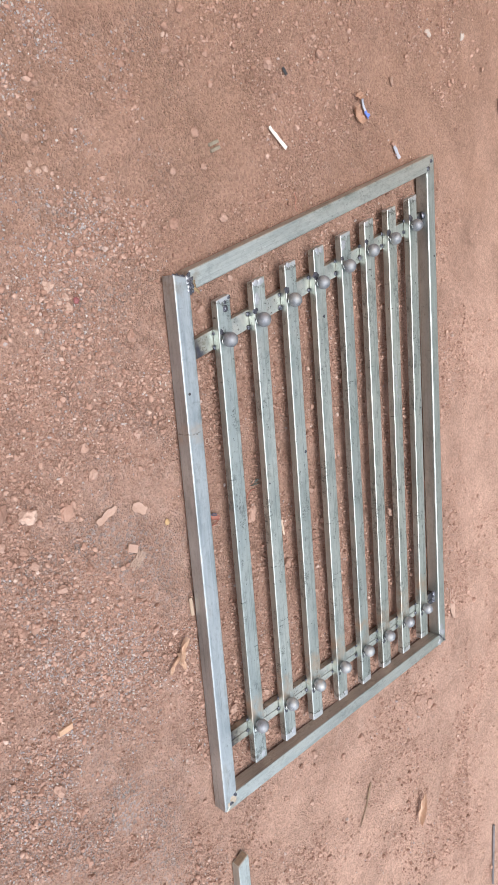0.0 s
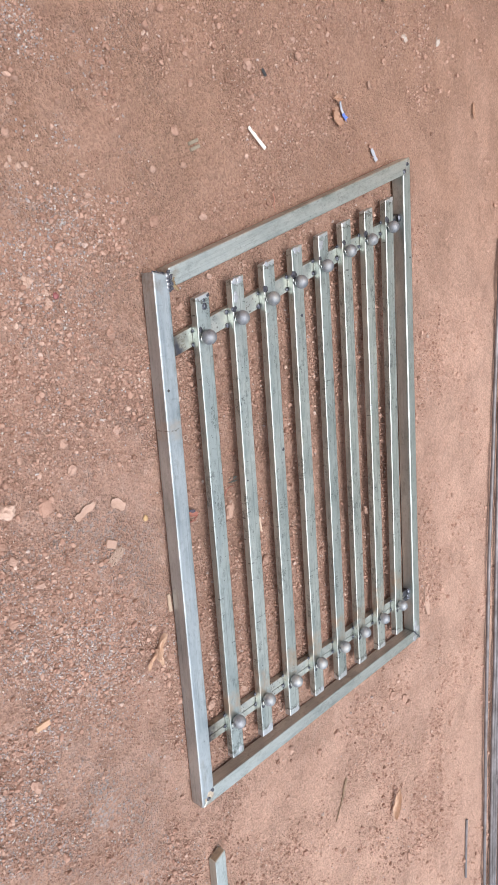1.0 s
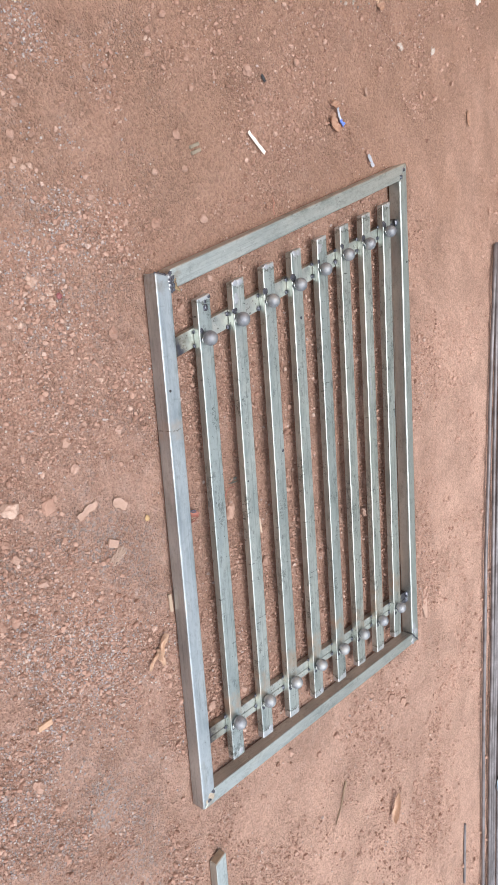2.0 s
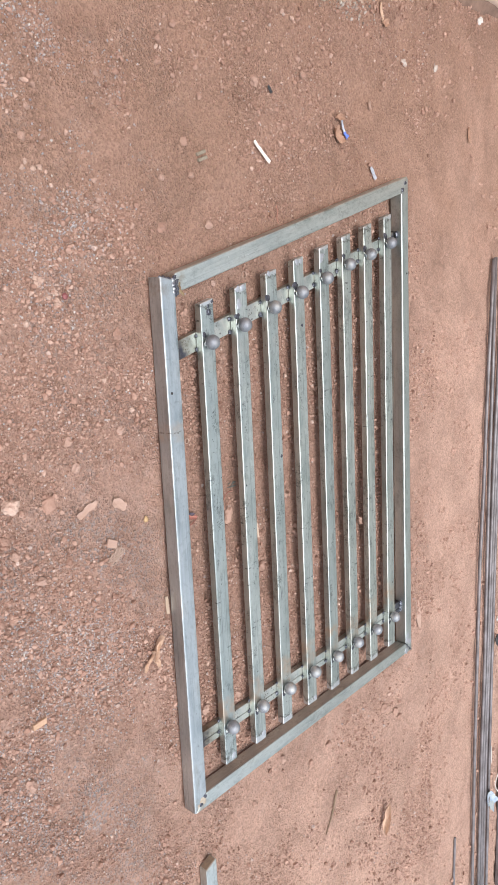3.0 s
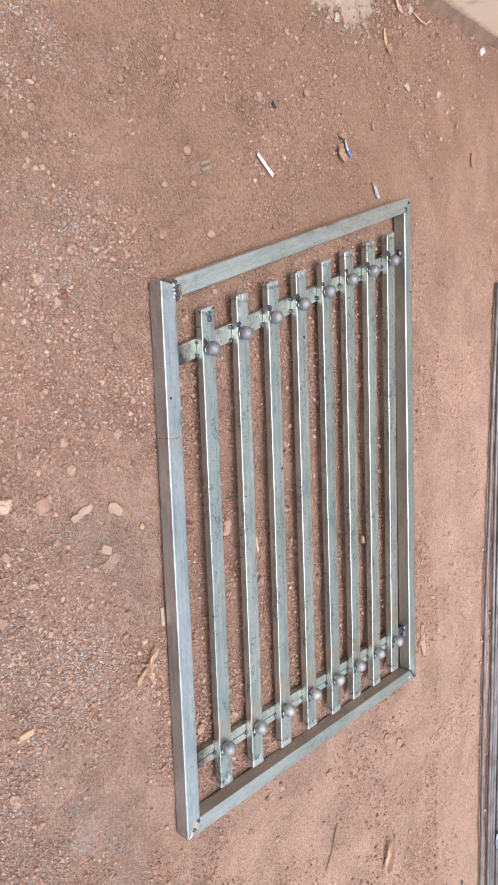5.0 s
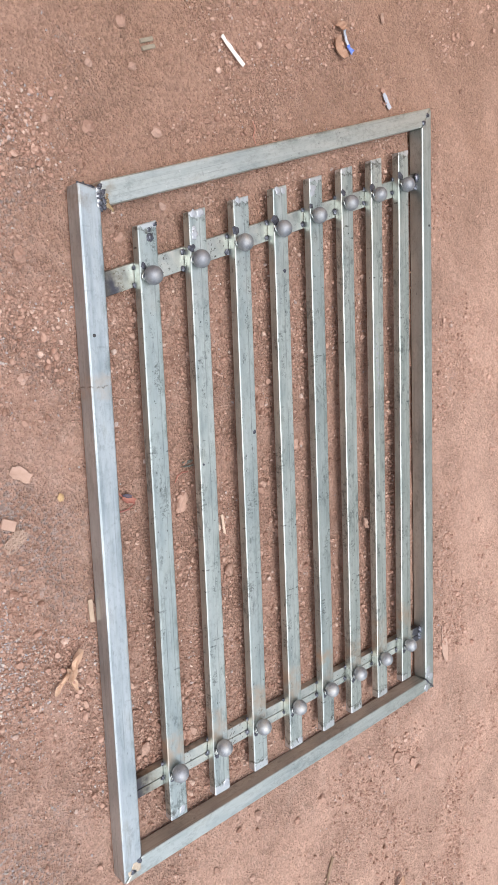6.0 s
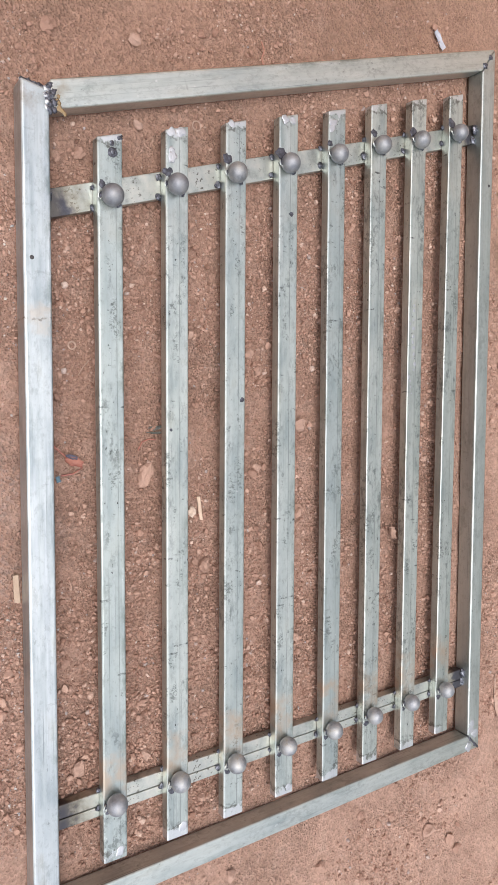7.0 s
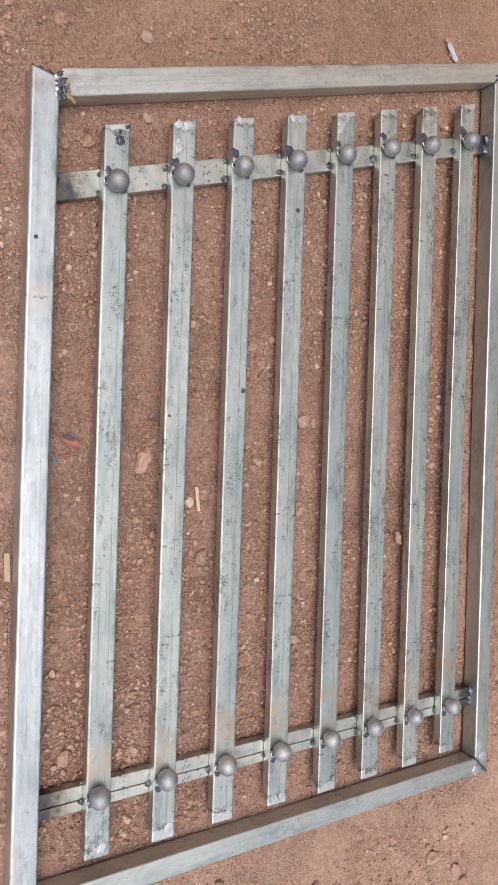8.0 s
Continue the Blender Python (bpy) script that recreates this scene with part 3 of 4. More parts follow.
def finer(points, tris):
    """Splits each triangle of a ball into four and rounds the new corners."""
    points, at, out = [tuple(p) for p in points], {}, []

    def middle(i, j):
        key = (min(i, j), max(i, j))
        if key not in at:
            m = (np.array(points[i]) + np.array(points[j])) / 2
            at[key] = len(points)
            points.append(tuple(m / np.linalg.norm(m)))
        return at[key]

    for a, b, c in tris:
        ab, bc, ca = middle(a, b), middle(b, c), middle(c, a)
        out += [(a, ab, ca), (b, bc, ab), (c, ca, bc), (ab, bc, ca)]
    return np.array(points), np.array(out)


def scatter(name, label, count, sizes, region, material, seed, cluster=0.0, thin=None):
    """Many small stones in one mesh, strewn over a stretch of the ground."""
    rng = np.random.default_rng(seed)
    gold = (1 + 5 ** 0.5) / 2
    ico = np.array([(-1, gold, 0), (1, gold, 0), (-1, -gold, 0), (1, -gold, 0), (0, -1, gold), (0, 1, gold), (0, -1, -gold), (0, 1, -gold), (gold, 0, -1), (gold, 0, 1), (-gold, 0, -1), (-gold, 0, 1)]) / 1.9
    tris = np.array([(0, 11, 5), (0, 5, 1), (0, 1, 7), (0, 7, 10), (0, 10, 11), (1, 5, 9), (5, 11, 4), (11, 10, 2), (10, 7, 6), (7, 1, 8), (3, 9, 4), (3, 4, 2), (3, 2, 6), (3, 6, 8), (3, 8, 9), (4, 9, 5), (2, 4, 11), (6, 2, 10), (8, 6, 7), (9, 8, 1)])
    oct_ = np.array([(1, 0, 0), (0, 1, 0), (-1, 0, 0), (0, -1, 0), (0, 0, 1), (0, 0, -1)], float)
    oct_tris = np.array([(0, 1, 4), (1, 2, 4), (2, 3, 4), (3, 0, 4), (1, 0, 5), (2, 1, 5), (3, 2, 5), (0, 3, 5)])
    if sizes[1] > 0.006:
        ico, tris = finer(ico, tris)
    shape0, tri0 = (oct_, oct_tris) if sizes[1] < 0.003 else (ico, tris)
    k = len(shape0)
    x0, x1, y0, y1 = region
    verts, faces = [], []
    made = tries = 0
    while made < count and tries < count * 12:
        tries += 1
        x, y = rng.uniform(x0, x1), rng.uniform(y0, y1)
        if cluster and noise.noise(Vector((x * 4.1, y * 4.1, 1.5))) + 0.7 * noise.noise(Vector((x * 12, y * 12, 0.7))) < rng.normal(0.06, cluster):
            continue
        if thin is not None and rng.random() > thin(x, y):
            continue
        r = sizes[0] * (sizes[1] / sizes[0]) ** (rng.random() ** 2.0)
        if r > 0.004 and not clear_of_panel(x, y, r):
            continue
        shape = shape0 * (1 + rng.uniform(-0.3, 0.3, (k, 1)) * (0.8 if k < 20 else 0.35)) * (r * rng.uniform(0.8, 1.3), r * rng.uniform(0.6, 1.05), r * rng.uniform(0.65, 1.05))
        if k > 6:
            # broken faces
            for way in rng.normal(0, 1, (9 if k > 20 else 5, 3)):
                way /= np.linalg.norm(way)
                over = shape @ way - r * rng.uniform(0.46, 0.78)
                shape = shape - np.maximum(over, 0)[:, None] * way
        a = rng.uniform(0, 6.283)
        c, s = math.cos(a), math.sin(a)
        verts.append(np.stack([shape[:, 0] * c - shape[:, 1] * s + x, shape[:, 0] * s + shape[:, 1] * c + y, shape[:, 2] + ground_height(x, y) + 0.50 * r], -1))
        faces.append(tri0 + k * made)
        made += 1
    data = bpy.data.meshes.new(name)
    data.from_pydata(np.concatenate(verts).tolist(), [], np.concatenate(faces).tolist())
    data.polygons.foreach_set("use_smooth", np.zeros(len(data.polygons), bool))
    data.materials.append(material)
    tagged(new(name, data), label, "stones", "", "stuff")


def near_side(x, y):
    """How thickly the grit lies: thick on the trodden near side and under the panel, thin beyond."""
    if y < -0.02:
        return 1.0
    if clear_of_panel(x, y, 0) and 0.0295 - 0.303 * y < x < 1.16 and y < 0.93:
        return 0.75
    return 0.30


def grey_patch(x, y):
    """Where the crushed grey stone was spilt."""
    k = 0.07
    for u, v, a, b in ((0.75, -0.20, 0.10, 0.10), (0.86, -0.26, 0.12, 0.09), (1.0, -0.40, 0.14, 0.10), (1.08, -0.17, 0.12, 0.06), (-0.32, -0.22, 0.16, 0.12),
                       (-0.19, -0.16, 0.08, 0.06), (-0.10, -0.25, 0.12, 0.10), (-0.55, -0.12, 0.15, 0.12), (0.69, -0.31, 0.10, 0.07)):
        k += math.exp(-((x - u) / a) ** 2 - ((y - v) / b) ** 2)
    return min(k, 1.0)


scatter("grit", "fine red and pale grit on the earth", 90000, (0.0008, 0.0026), (-0.9, 2.0, -0.62, 1.2), GRIT, 3, 0.30, near_side)
scatter("fine_gravel", "fine reddish gravel strewn over the earth", 52000, (0.0015, 0.0047), (-0.9, 2.1, -0.62, 1.2), PEBBLE, 5, 0.24, near_side)
scatter("small_gravel", "small reddish gravel lying on the earth", 5400, (0.0033, 0.0080), (-0.9, 2.1, -0.62, 1.2), PEBBLE, 6, 0.26, near_side)
scatter("panel_gravel", "reddish gravel lying between the bars of the panel", 7000, (0.0017, 0.0056), (-0.25, 1.16, 0.04, 0.92), PEBBLE, 16, 0.0, lambda x, y: 1.0 if x > 0.03 - 0.303 * y else 0.0)
scatter("sparse_gravel", "sparse reddish gravel on smoother earth", 16000, (0.0011, 0.0046), (-0.88, 2.7, 1.0, 2.1), CLOD, 8, 0.22)
scatter("earth_crumbs", "scattered crumbs of red earth on smoother ground", 1500, (0.0030, 0.0085), (-0.88, 2.7, 0.99, 2.1), CLOD, 10, 0.25)
scatter("grey_gravel", "grey crushed stone trodden into the earth", 15000, (0.0009, 0.0031), (-0.88, 1.6, -0.7, 0.02), GRAVEL, 9, 0.30, grey_patch)


def laid(name, label, category, bm, material, x, y, turn=0.0, lift=0.0, group="", smooth=False):
    ob = new(name, mesh_of(bm, name, material, smooth))
    ob.matrix_basis = pose(x, y, ground_height(x, y) + lift, 0, 0, turn)
    return tagged(ob, label, category, group)


# loose stones large enough to pick up one by one: place and radius
STONES = [
     (0.106, -0.082, 0.011), (-0.438, 0.347, 0.013), (0.470, 0.500, 0.014), (0.628, 0.501, 0.013),
    (0.702, 0.304, 0.012), (-0.116, 0.183, 0.010), (-0.104, 0.053, 0.012), (0.067, 0.096, 0.010), (0.078, 0.059, 0.008), (0.008, 0.188, 0.009),
    (1.372, 0.871, 0.016), (1.417, 0.940, 0.013), (1.304, 0.758, 0.010), (0.544, 0.412, 0.008), (0.345, 0.389, 0.010), (0.990, 0.081, 0.014),
]
MORE = [
    (1.001, 0.194, 0.009), (0.957, 0.298, 0.009), (0.246, 0.740, 0.009), (0.792, 0.606, 0.008), (0.861, 0.493, 0.010), (-0.417, 0.064, 0.008),
    (-0.499, 0.115, 0.009), (-0.277, 0.123, 0.010), (-0.482, 0.528, 0.010), (-0.215, 0.143, 0.008), (0.296, -0.212, 0.011), (0.929, -0.364, 0.013),
    (0.451, -0.359, 0.010), (0.601, -0.357, 0.010), (0.293, -0.095, 0.009), (1.275, 0.359, 0.012), (1.636, 0.395, 0.011), (1.757, 0.572, 0.011),
    (1.450, 0.965, 0.012), (1.341, 0.567, 0.012), (1.272, 0.673, 0.009), (0.548, 0.830, 0.008), (0.375, 0.409, 0.009),
    (0.484, -0.342, 0.011), (0.547, -0.295, 0.010), (0.350, -0.201, 0.010), (0.598, -0.383, 0.010), (1.341, 0.239, 0.009), (1.417, 0.339, 0.008),
    (1.357, 0.483, 0.009), (2.048, 0.944, 0.013), (1.607, 0.214, 0.009), (0.690, -0.273, 0.008), (0.375, -0.400, 0.019), (0.795, 1.282, 0.008),
    (0.681, 0.164, 0.007), (0.448, 0.104, 0.006), (-0.237, -0.245, 0.008), (-0.286, -0.232, 0.006), (-0.326, -0.215, 0.006), (-0.460, 0.071, 0.008), (-0.421, 0.066, 0.008),
    (-0.368, -0.085, 0.006), (-0.147, -0.096, 0.007), (-0.048, -0.107, 0.007), (-0.104, -0.022, 0.007), (-0.200, 0.059, 0.007), (-0.297, -0.141, 0.006), (-0.241, -0.208, 0.006),
    (-0.721, 0.504, 0.010), (-0.517, 0.513, 0.007), (0.430, -0.400, 0.012), (0.822, 0.063, 0.008), (0.694, 0.286, 0.007), (0.554, 0.401, 0.009),
]
SHAPES = [lump(1.0, 0.6, s + 1.0, 2, 0.5) for s in range(6)]
SHAPES = [mesh_of(bm, "stone", STONE) for bm in SHAPES]
for i, (x, y, r) in enumerate(STONES + MORE):
    ob = new("stone", SHAPES[i % 6])
    ob.matrix_basis = pose(x, y, ground_height(x, y) + 0.3 * r, 0, 0, 47 * i) @ Matrix.Diagonal((r, r, 1.2 * r, 1))
    tagged(ob, "loose reddish-brown stone lying on the earth" if r < 0.0125 else "larger pinkish-brown stone half sunk in the earth", "stone", "loose stones")


laid("pale_rock", "pale pinkish rock lying proud on gritty earth", "stone", lump(0.0150, 0.8, 5.5, 3, 0.6), make_plain("pale_pink_rock", (0.46, 0.31, 0.25), (0.56, 0.41, 0.34), 45, 0.9, 0.0, 0.003), 0.392, -0.343, 60, 0.006)
laid("flat_rock", "flat pinkish-brown rock sunk in the earth", "stone", lump(0.017, 0.35, 8.5, 3, 0.4), STONE, 0.406, -0.265, 10, 0.002)


# ---- litter ----
def sheet(length, width, curl, seed, thick=0.0008, point=0.0, steps=12, rows=6):
    """A thin curled strip or leaf lying along x, with thickness; point narrows its ends."""
    bm = bmesh.new()
    grid = {}
    for side in (0, 1):
        for i in range(steps + 1):
            u = i / steps
            wide = width * (1 - point + point * math.sin(math.pi * min(max(u, 0.03), 0.97)) ** 0.8)
            for j in range(rows + 1):
                v = j / rows - 0.5
                lift = curl * (4 * v * v) + 0.4 * curl * noise.noise(Vector((u * 3 + seed, v * 3, seed))) + 0.5 * curl * (2 * u - 1) ** 2
                edge = 1 + 0.38 * noise.noise(Vector((u * 6, seed * 3 + j, 0.5)))
                grid[side, i, j] = bm.verts.new(((u - 0.5) * length, v * wide * edge + 0.06 * length * noise.noise(Vector((u * 2, seed, 2))), max(lift, 0) + side * thick + 0.0015))
    for i in range(steps):
        for j in range(rows):
            a, b, c, d = (i, j), (i + 1, j), (i + 1, j + 1), (i, j + 1)
            bm.faces.new([grid[(1, *q)] for q in (a, b, c, d)])
            bm.faces.new([grid[(0, *q)] for q in (d, c, b, a)])
    for i in range(steps):
        for j in (0, rows):
            bm.faces.new((grid[0, i, j], grid[0, i + 1, j], grid[1, i + 1, j], grid[1, i, j]))
    for j in range(rows):
        for i in (0, steps):
            bm.faces.new((grid[0, i, j], grid[0, i, j + 1], grid[1, i, j + 1], grid[1, i, j]))
    bmesh.ops.recalc_face_normals(bm, faces=bm.faces)
    return bm


def stood(bm, lean):
    """Tips a sheet up about its length."""
    bm.transform(Matrix.Rotation(radians(lean), 4, "X"))
    return bm


def frayed(length, width, seed, count):
    """Ragged slivers side by side, as of a leaf or rag that has rotted through."""
    rng, whole = random.Random(seed), bmesh.new()
    for k in range(count):
        strip = sheet(length * rng.uniform(0.45, 1.0), width / count * rng.uniform(0.5, 1.5), 0.0015, seed + k, 0.0006, 0.7, 8, 2)
        strip.transform(pose(rng.uniform(-0.2, 0.2) * length, (k + 0.5 - count / 2) * width / count, 0.0008 * (k % 3), 0, 0, rng.uniform(-18, 18)))
        data = bpy.data.meshes.new("sliver")
        strip.to_mesh(data)
        strip.free()
        whole.from_mesh(data)
        bpy.data.meshes.remove(data)
    return whole


def oblong(bm):
    """Squeezes a stone to half its width."""
    bm.transform(Matrix.Diagonal((1, 0.62, 1, 1)))
    return bm


def crumbled(x, y, count, wide, radius, seed):
    """A lump of plaster that fell apart into rough pieces lying close together."""
    rng = random.Random(seed)
    heap = thing("plaster_lump", "crumbled pale pink plaster lump on the earth", "plaster lump", pose(x, y, ground_height(x, y)))
    for k in range(count):
        r = radius * rng.uniform(0.6, 1.4)
        at = pose(rng.gauss(0, 0.5) * wide, rng.gauss(0, 0.5) * wide, 0.25 * r, 0, 0, 50 * k)
        part("piece", lump(r, 0.6, seed + k, 2, 0.6), FLUFF, heap, "", False, at)


def block(length, width, high, seed):
    """A rough split chip."""
    rng = random.Random(seed)
    outline = [(-length / 2, -width / 2 * rng.uniform(0.7, 1)), (length / 2 * rng.uniform(0.8, 1), -width / 2), (length / 2, width / 2 * rng.uniform(0.7, 1)), (-length / 2 * rng.uniform(0.8, 1), width / 2)]
    return prism(outline, -0.001, high, min(0.001, high / 4), 1)


laid("paper_strip", "torn strip of white paper lying on the earth", "paper", sheet(0.066, 0.0090, 0.002, 3), PAPER, -0.2855, 0.3605, 53, 0.003)
laid("wood_chip", "pale cut wood chip lying on gritty earth", "wood chip", block(0.032, 0.013, 0.006, 4), WOOD, 0.818, -0.332, 100, 0.002)
laid("wood_splinter", "flat tan wood splinter beside the steel frame", "wood chip", block(0.042, 0.009, 0.003, 14), make_plain("weathered_wood", (0.35, 0.255, 0.19), (0.43, 0.325, 0.25), 60), 0.696, -0.006, 4, 0.002)
laid("tile_chip", "flat pinkish chip beside pale fibre", "chip", block(0.024, 0.019, 0.005, 8), make_plain("pink_chip", (0.36, 0.23, 0.18), (0.42, 0.285, 0.228), 60), 0.517, -0.137, 72, 0.002)
tangle = [(0.013 * math.sin(0.9 * k) + 0.009 * math.sin(5.3 * k + 1), 0.007 * math.cos(1.3 * k) + 0.005 * math.sin(6.1 * k), 0.004 + 0.003 * math.sin(3.7 * k)) for k in [j / 5 for j in range(190)]]
laid("pale_string", "tangled pale string lying on the earth", "string", rod(tangle, 0.0006, 5), make_plain("pale_string", (0.42, 0.295, 0.235), (0.50, 0.37, 0.30), 90, 0.9), 0.546, -0.128, 130, 0.001)
BLEACHED = make_plain("rotted_leaf", (0.37, 0.24, 0.188), (0.43, 0.29, 0.232), 90, 0.9)
laid("skeleton_leaf", "bleached leaf remains flattened on the earth", "leaf", sheet(0.050, 0.015, 0.0015, 9, 0.0006, 0.35, 20, 8), BLEACHED, 0.434, -0.186, 115, 0.002)
laid("skeleton_leaf", "bleached leaf remains flattened on the earth", "leaf", sheet(0.036, 0.020, 0.0015, 11, 0.0006, 0.35, 20, 8), BLEACHED, 0.441, -0.110, 60, 0.002)
for x, y, l, w, c, t, s in ((0.775, -0.050, 0.055, 0.015, 0.012, -25, 2), (0.800, -0.056, 0.045, 0.012, 0.008, 15, 5), (0.802, -0.075, 0.040, 0.010, 0.006, -40, 7)):
    laid("dry_leaf", "curled tan dry leaf beside the steel frame", "leaf", sheet(l, w, c, s, 0.0007, 0.8), PALE_LEAF, x, y, t, 0.002, "dry leaves")
laid("curled_leaf", "brown curled dry leaf standing on its edge", "leaf", stood(sheet(0.100, 0.026, 0.016, 15, 0.0008, 0.85, 18, 8), 50), PALE_LEAF, 1.768, 0.862, -17, 0.013, "dry leaves")
laid("brown_leaf", "crumpled brown leaf scrap on the earth", "leaf", sheet(0.045, 0.026, 0.010, 17, 0.0008, 0.5), DRY_LEAF, -0.366, 0.672, 35, 0.002, "dry leaves")
laid("brown_leaf", "crumpled brown leaf scrap on the earth", "leaf", sheet(0.034, 0.018, 0.008, 18, 0.0008, 0.6), DRY_LEAF, -0.412, 0.676, 100, 0.002, "dry leaves")
laid("blue_plastic_scrap", "small bright blue plastic scrap on the earth", "plastic scrap", sheet(0.020, 0.012, 0.005, 19), BLUE, -0.372, 0.708, 60, 0.003)
laid("plastic_scrap", "tiny pale plastic scrap beside a leaf", "plastic scrap", sheet(0.030, 0.008, 0.003, 20), FILM, -0.392, 0.692, 20, 0.003)
laid("wrapper_strip", "clear greyish wrapper strip beside the steel frame", "wrapper", sheet(0.038, 0.013, 0.002, 21), FILM, -0.290, 0.838, 40, 0.003)
for k in range(2):
    laid("metal_clip", "small dull olive metal clip on the earth", "metal scrap", prism([(-0.014, -0.0035), (0.014, -0.0035), (0.014, 0.0035), (-0.014, 0.0035)], 0, 0.006, 0.0015), make_plain("olive_metal", (0.24, 0.20, 0.15), (0.36, 0.31, 0.25), 70, 0.5, 0.3), -0.262 + 0.012 * k, 0.173 + 0.002 * k, 112, 0.0, "metal clips")
laid("black_scrap", "small black plastic scrap on the earth", "plastic scrap", sheet(0.018, 0.008, 0.003, 23), BLACK, -0.428, 0.402, 40, 0.002)
laid("maroon_pebble", "small dark maroon pebble among pale crumbs", "stone", lump(0.0065, 0.7, 31, 2), MAROON, 0.030, -0.189, 0, 0.003)
crumbled(0.040, -0.212, 7, 0.014, 0.0055, 33)
crumbled(0.006, -0.241, 4, 0.010, 0.0055, 34)
crumbled(-0.185, -0.238, 5, 0.016, 0.0045, 35)
laid("yellow_pebble", "small ochre yellow pebble on the earth", "stone", lump(0.007, 0.6, 37, 2), make_plain("ochre_stone", (0.43, 0.275, 0.14), (0.48, 0.33, 0.18), 90), 0.490, -0.045, 0, 0.002)
laid("red_scrap", "faded red scrap trodden into the earth", "scrap", sheet(0.028, 0.012, 0.003, 41, 0.0008, 0.5), RED, 0.516, 0.080, 70, 0.0045)
laid("black_scrap", "small black plastic scrap on the earth", "plastic scrap", sheet(0.018, 0.006, 0.003, 43, 0.0008, 0.4), DUSK, 0.508, 0.076, 75, 0.007)
laid("dark_fibre_scrap", "dark grey-green frayed scrap beside a bar", "scrap", frayed(0.034, 0.014, 44, 4), make_plain("mossy_fibre", (0.13, 0.135, 0.125), (0.20, 0.20, 0.18), 80, 0.9), 0.473, 0.213, 105)
laid("red_thread", "frayed reddish thread lying on the earth", "thread", rod([(-0.016, -0.004, 0.003), (-0.004, 0.004, 0.004), (0.008, 0.002, 0.004), (0.018, -0.005, 0.003)], 0.0013, 6), RED, 0.492, 0.197, 120)
laid("red_thread", "looped reddish thread around a dark scrap", "thread", rod([(-0.024, -0.024, 0.004), (-0.012, -0.012, 0.005), (0.002, 0.004, 0.005), (0.014, 0.022, 0.005), (0.022, 0.008, 0.005), (0.024, -0.010, 0.004)], 0.0016, 6), RED, 0.512, 0.072)
laid("blue_plastic_scrap", "tiny teal blue plastic scrap on the earth", "plastic scrap", sheet(0.009, 0.006, 0.002, 48), make_plain("teal_plastic", (0.10, 0.18, 0.24), (0.16, 0.25, 0.30), 80, 0.5), 0.541, 0.056, 20, 0.003)
laid("wood_splinter", "thin pale wood splinter between two bars", "wood chip", block(0.042, 0.006, 0.003, 46), make_plain("pale_splinter", (0.50, 0.375, 0.29), (0.60, 0.46, 0.37), 60), 0.605, 0.294, 8, 0.004)
laid("pale_stone", "small pale pink stone beside a splinter", "stone", lump(0.009, 0.8, 47, 2, 0.5), make_plain("pale_stone", (0.55, 0.42, 0.34), (0.66, 0.53, 0.45), 60), 0.610, 0.279, 30, 0.004)
laid("flat_chip", "flat oblong pinkish stone chip between two bars", "stone", oblong(lump(0.021, 0.42, 49, 3, 0.45)), STONE, 0.543, 0.198, 165, 0.004)
laid("straw", "thin dry straw lying on the earth", "straw", rod([(-0.016, 0, 0.005), (0, 0.002, 0.006), (0.016, 0, 0.005)], 0.0008, 5), FLUFF, 0.375, 0.100, 142)
laid("washer_ring", "tiny brown ring lying on the earth", "ring", rod([(0.0055 * math.cos(a * 0.45), 0.0055 * math.sin(a * 0.45), 0.0045) for a in range(15)], 0.0014, 6), FLUFF, 0.344, 0.080)
laid("fruit_peel", "dry curled pale peel lying on the earth", "peel", sheet(0.026, 0.013, 0.009, 47, 0.0012, 0.6), FLUFF, 0.691, 0.727, 20, 0.002)
laid("washer_ring", "thin pale ring lying on the earth", "ring", rod([(0.0075 * math.cos(a * 0.42), 0.0075 * math.sin(a * 0.42), 0.0035) for a in range(15)], 0.0011, 6), FLUFF, -0.011, 0.288)
laid("red_thread", "frayed reddish thread lying on the earth", "thread", rod([(-0.020, 0, 0.003), (-0.006, 0.004, 0.004), (0.008, -0.002, 0.003), (0.022, 0.003, 0.003)], 0.0010, 6), make_plain("red_thread", (0.40, 0.18, 0.13), (0.46, 0.23, 0.18), 60), -0.153, 0.412, 5)
laid("twig", "thin dark twig lying on the earth", "twig", rod([(1.515, 0.600, 0.004), (1.545, 0.583, 0.006), (1.580, 0.573, 0.004), (1.630, 0.540, 0.004)], [0.0035, 0.003, 0.0025, 0.0015], 7), TWIG, 0, 0)
laid("thin_rod", "short thin dark steel rod on the earth", "steel rod", rod([(2.205, 1.392, 0.005), (2.330, 1.388, 0.005), (2.480, 1.384, 0.005)], 0.005, 8), RUSTED, 0, 0)
for x, y, l, w, t, s in ((-0.714, 0.886, 0.056, 0.016, 10, 51), (-0.473, 1.418, 0.060, 0.016, 10, 54), 
                         (1.122, 1.094, 0.130, 0.044, 10, 55), (-0.818, 0.957, 0.060, 0.022, 50, 57), (-0.690, 0.902, 0.040, 0.026, 100, 58)):
    laid("dry_leaf", "pale flattened dry leaf lying on the earth", "leaf", sheet(0.9 * l, 0.6 * w, 0.002, s, 0.0007, 0.5) if s == 55 else sheet(0.8 * l, 0.8 * w, 0.005, s, 0.0007, 0.6), BLEACHED if s == 55 else PALE_LEAF if s % 2 else DRY_LEAF, x, y, t, 0.0, "dry leaves")
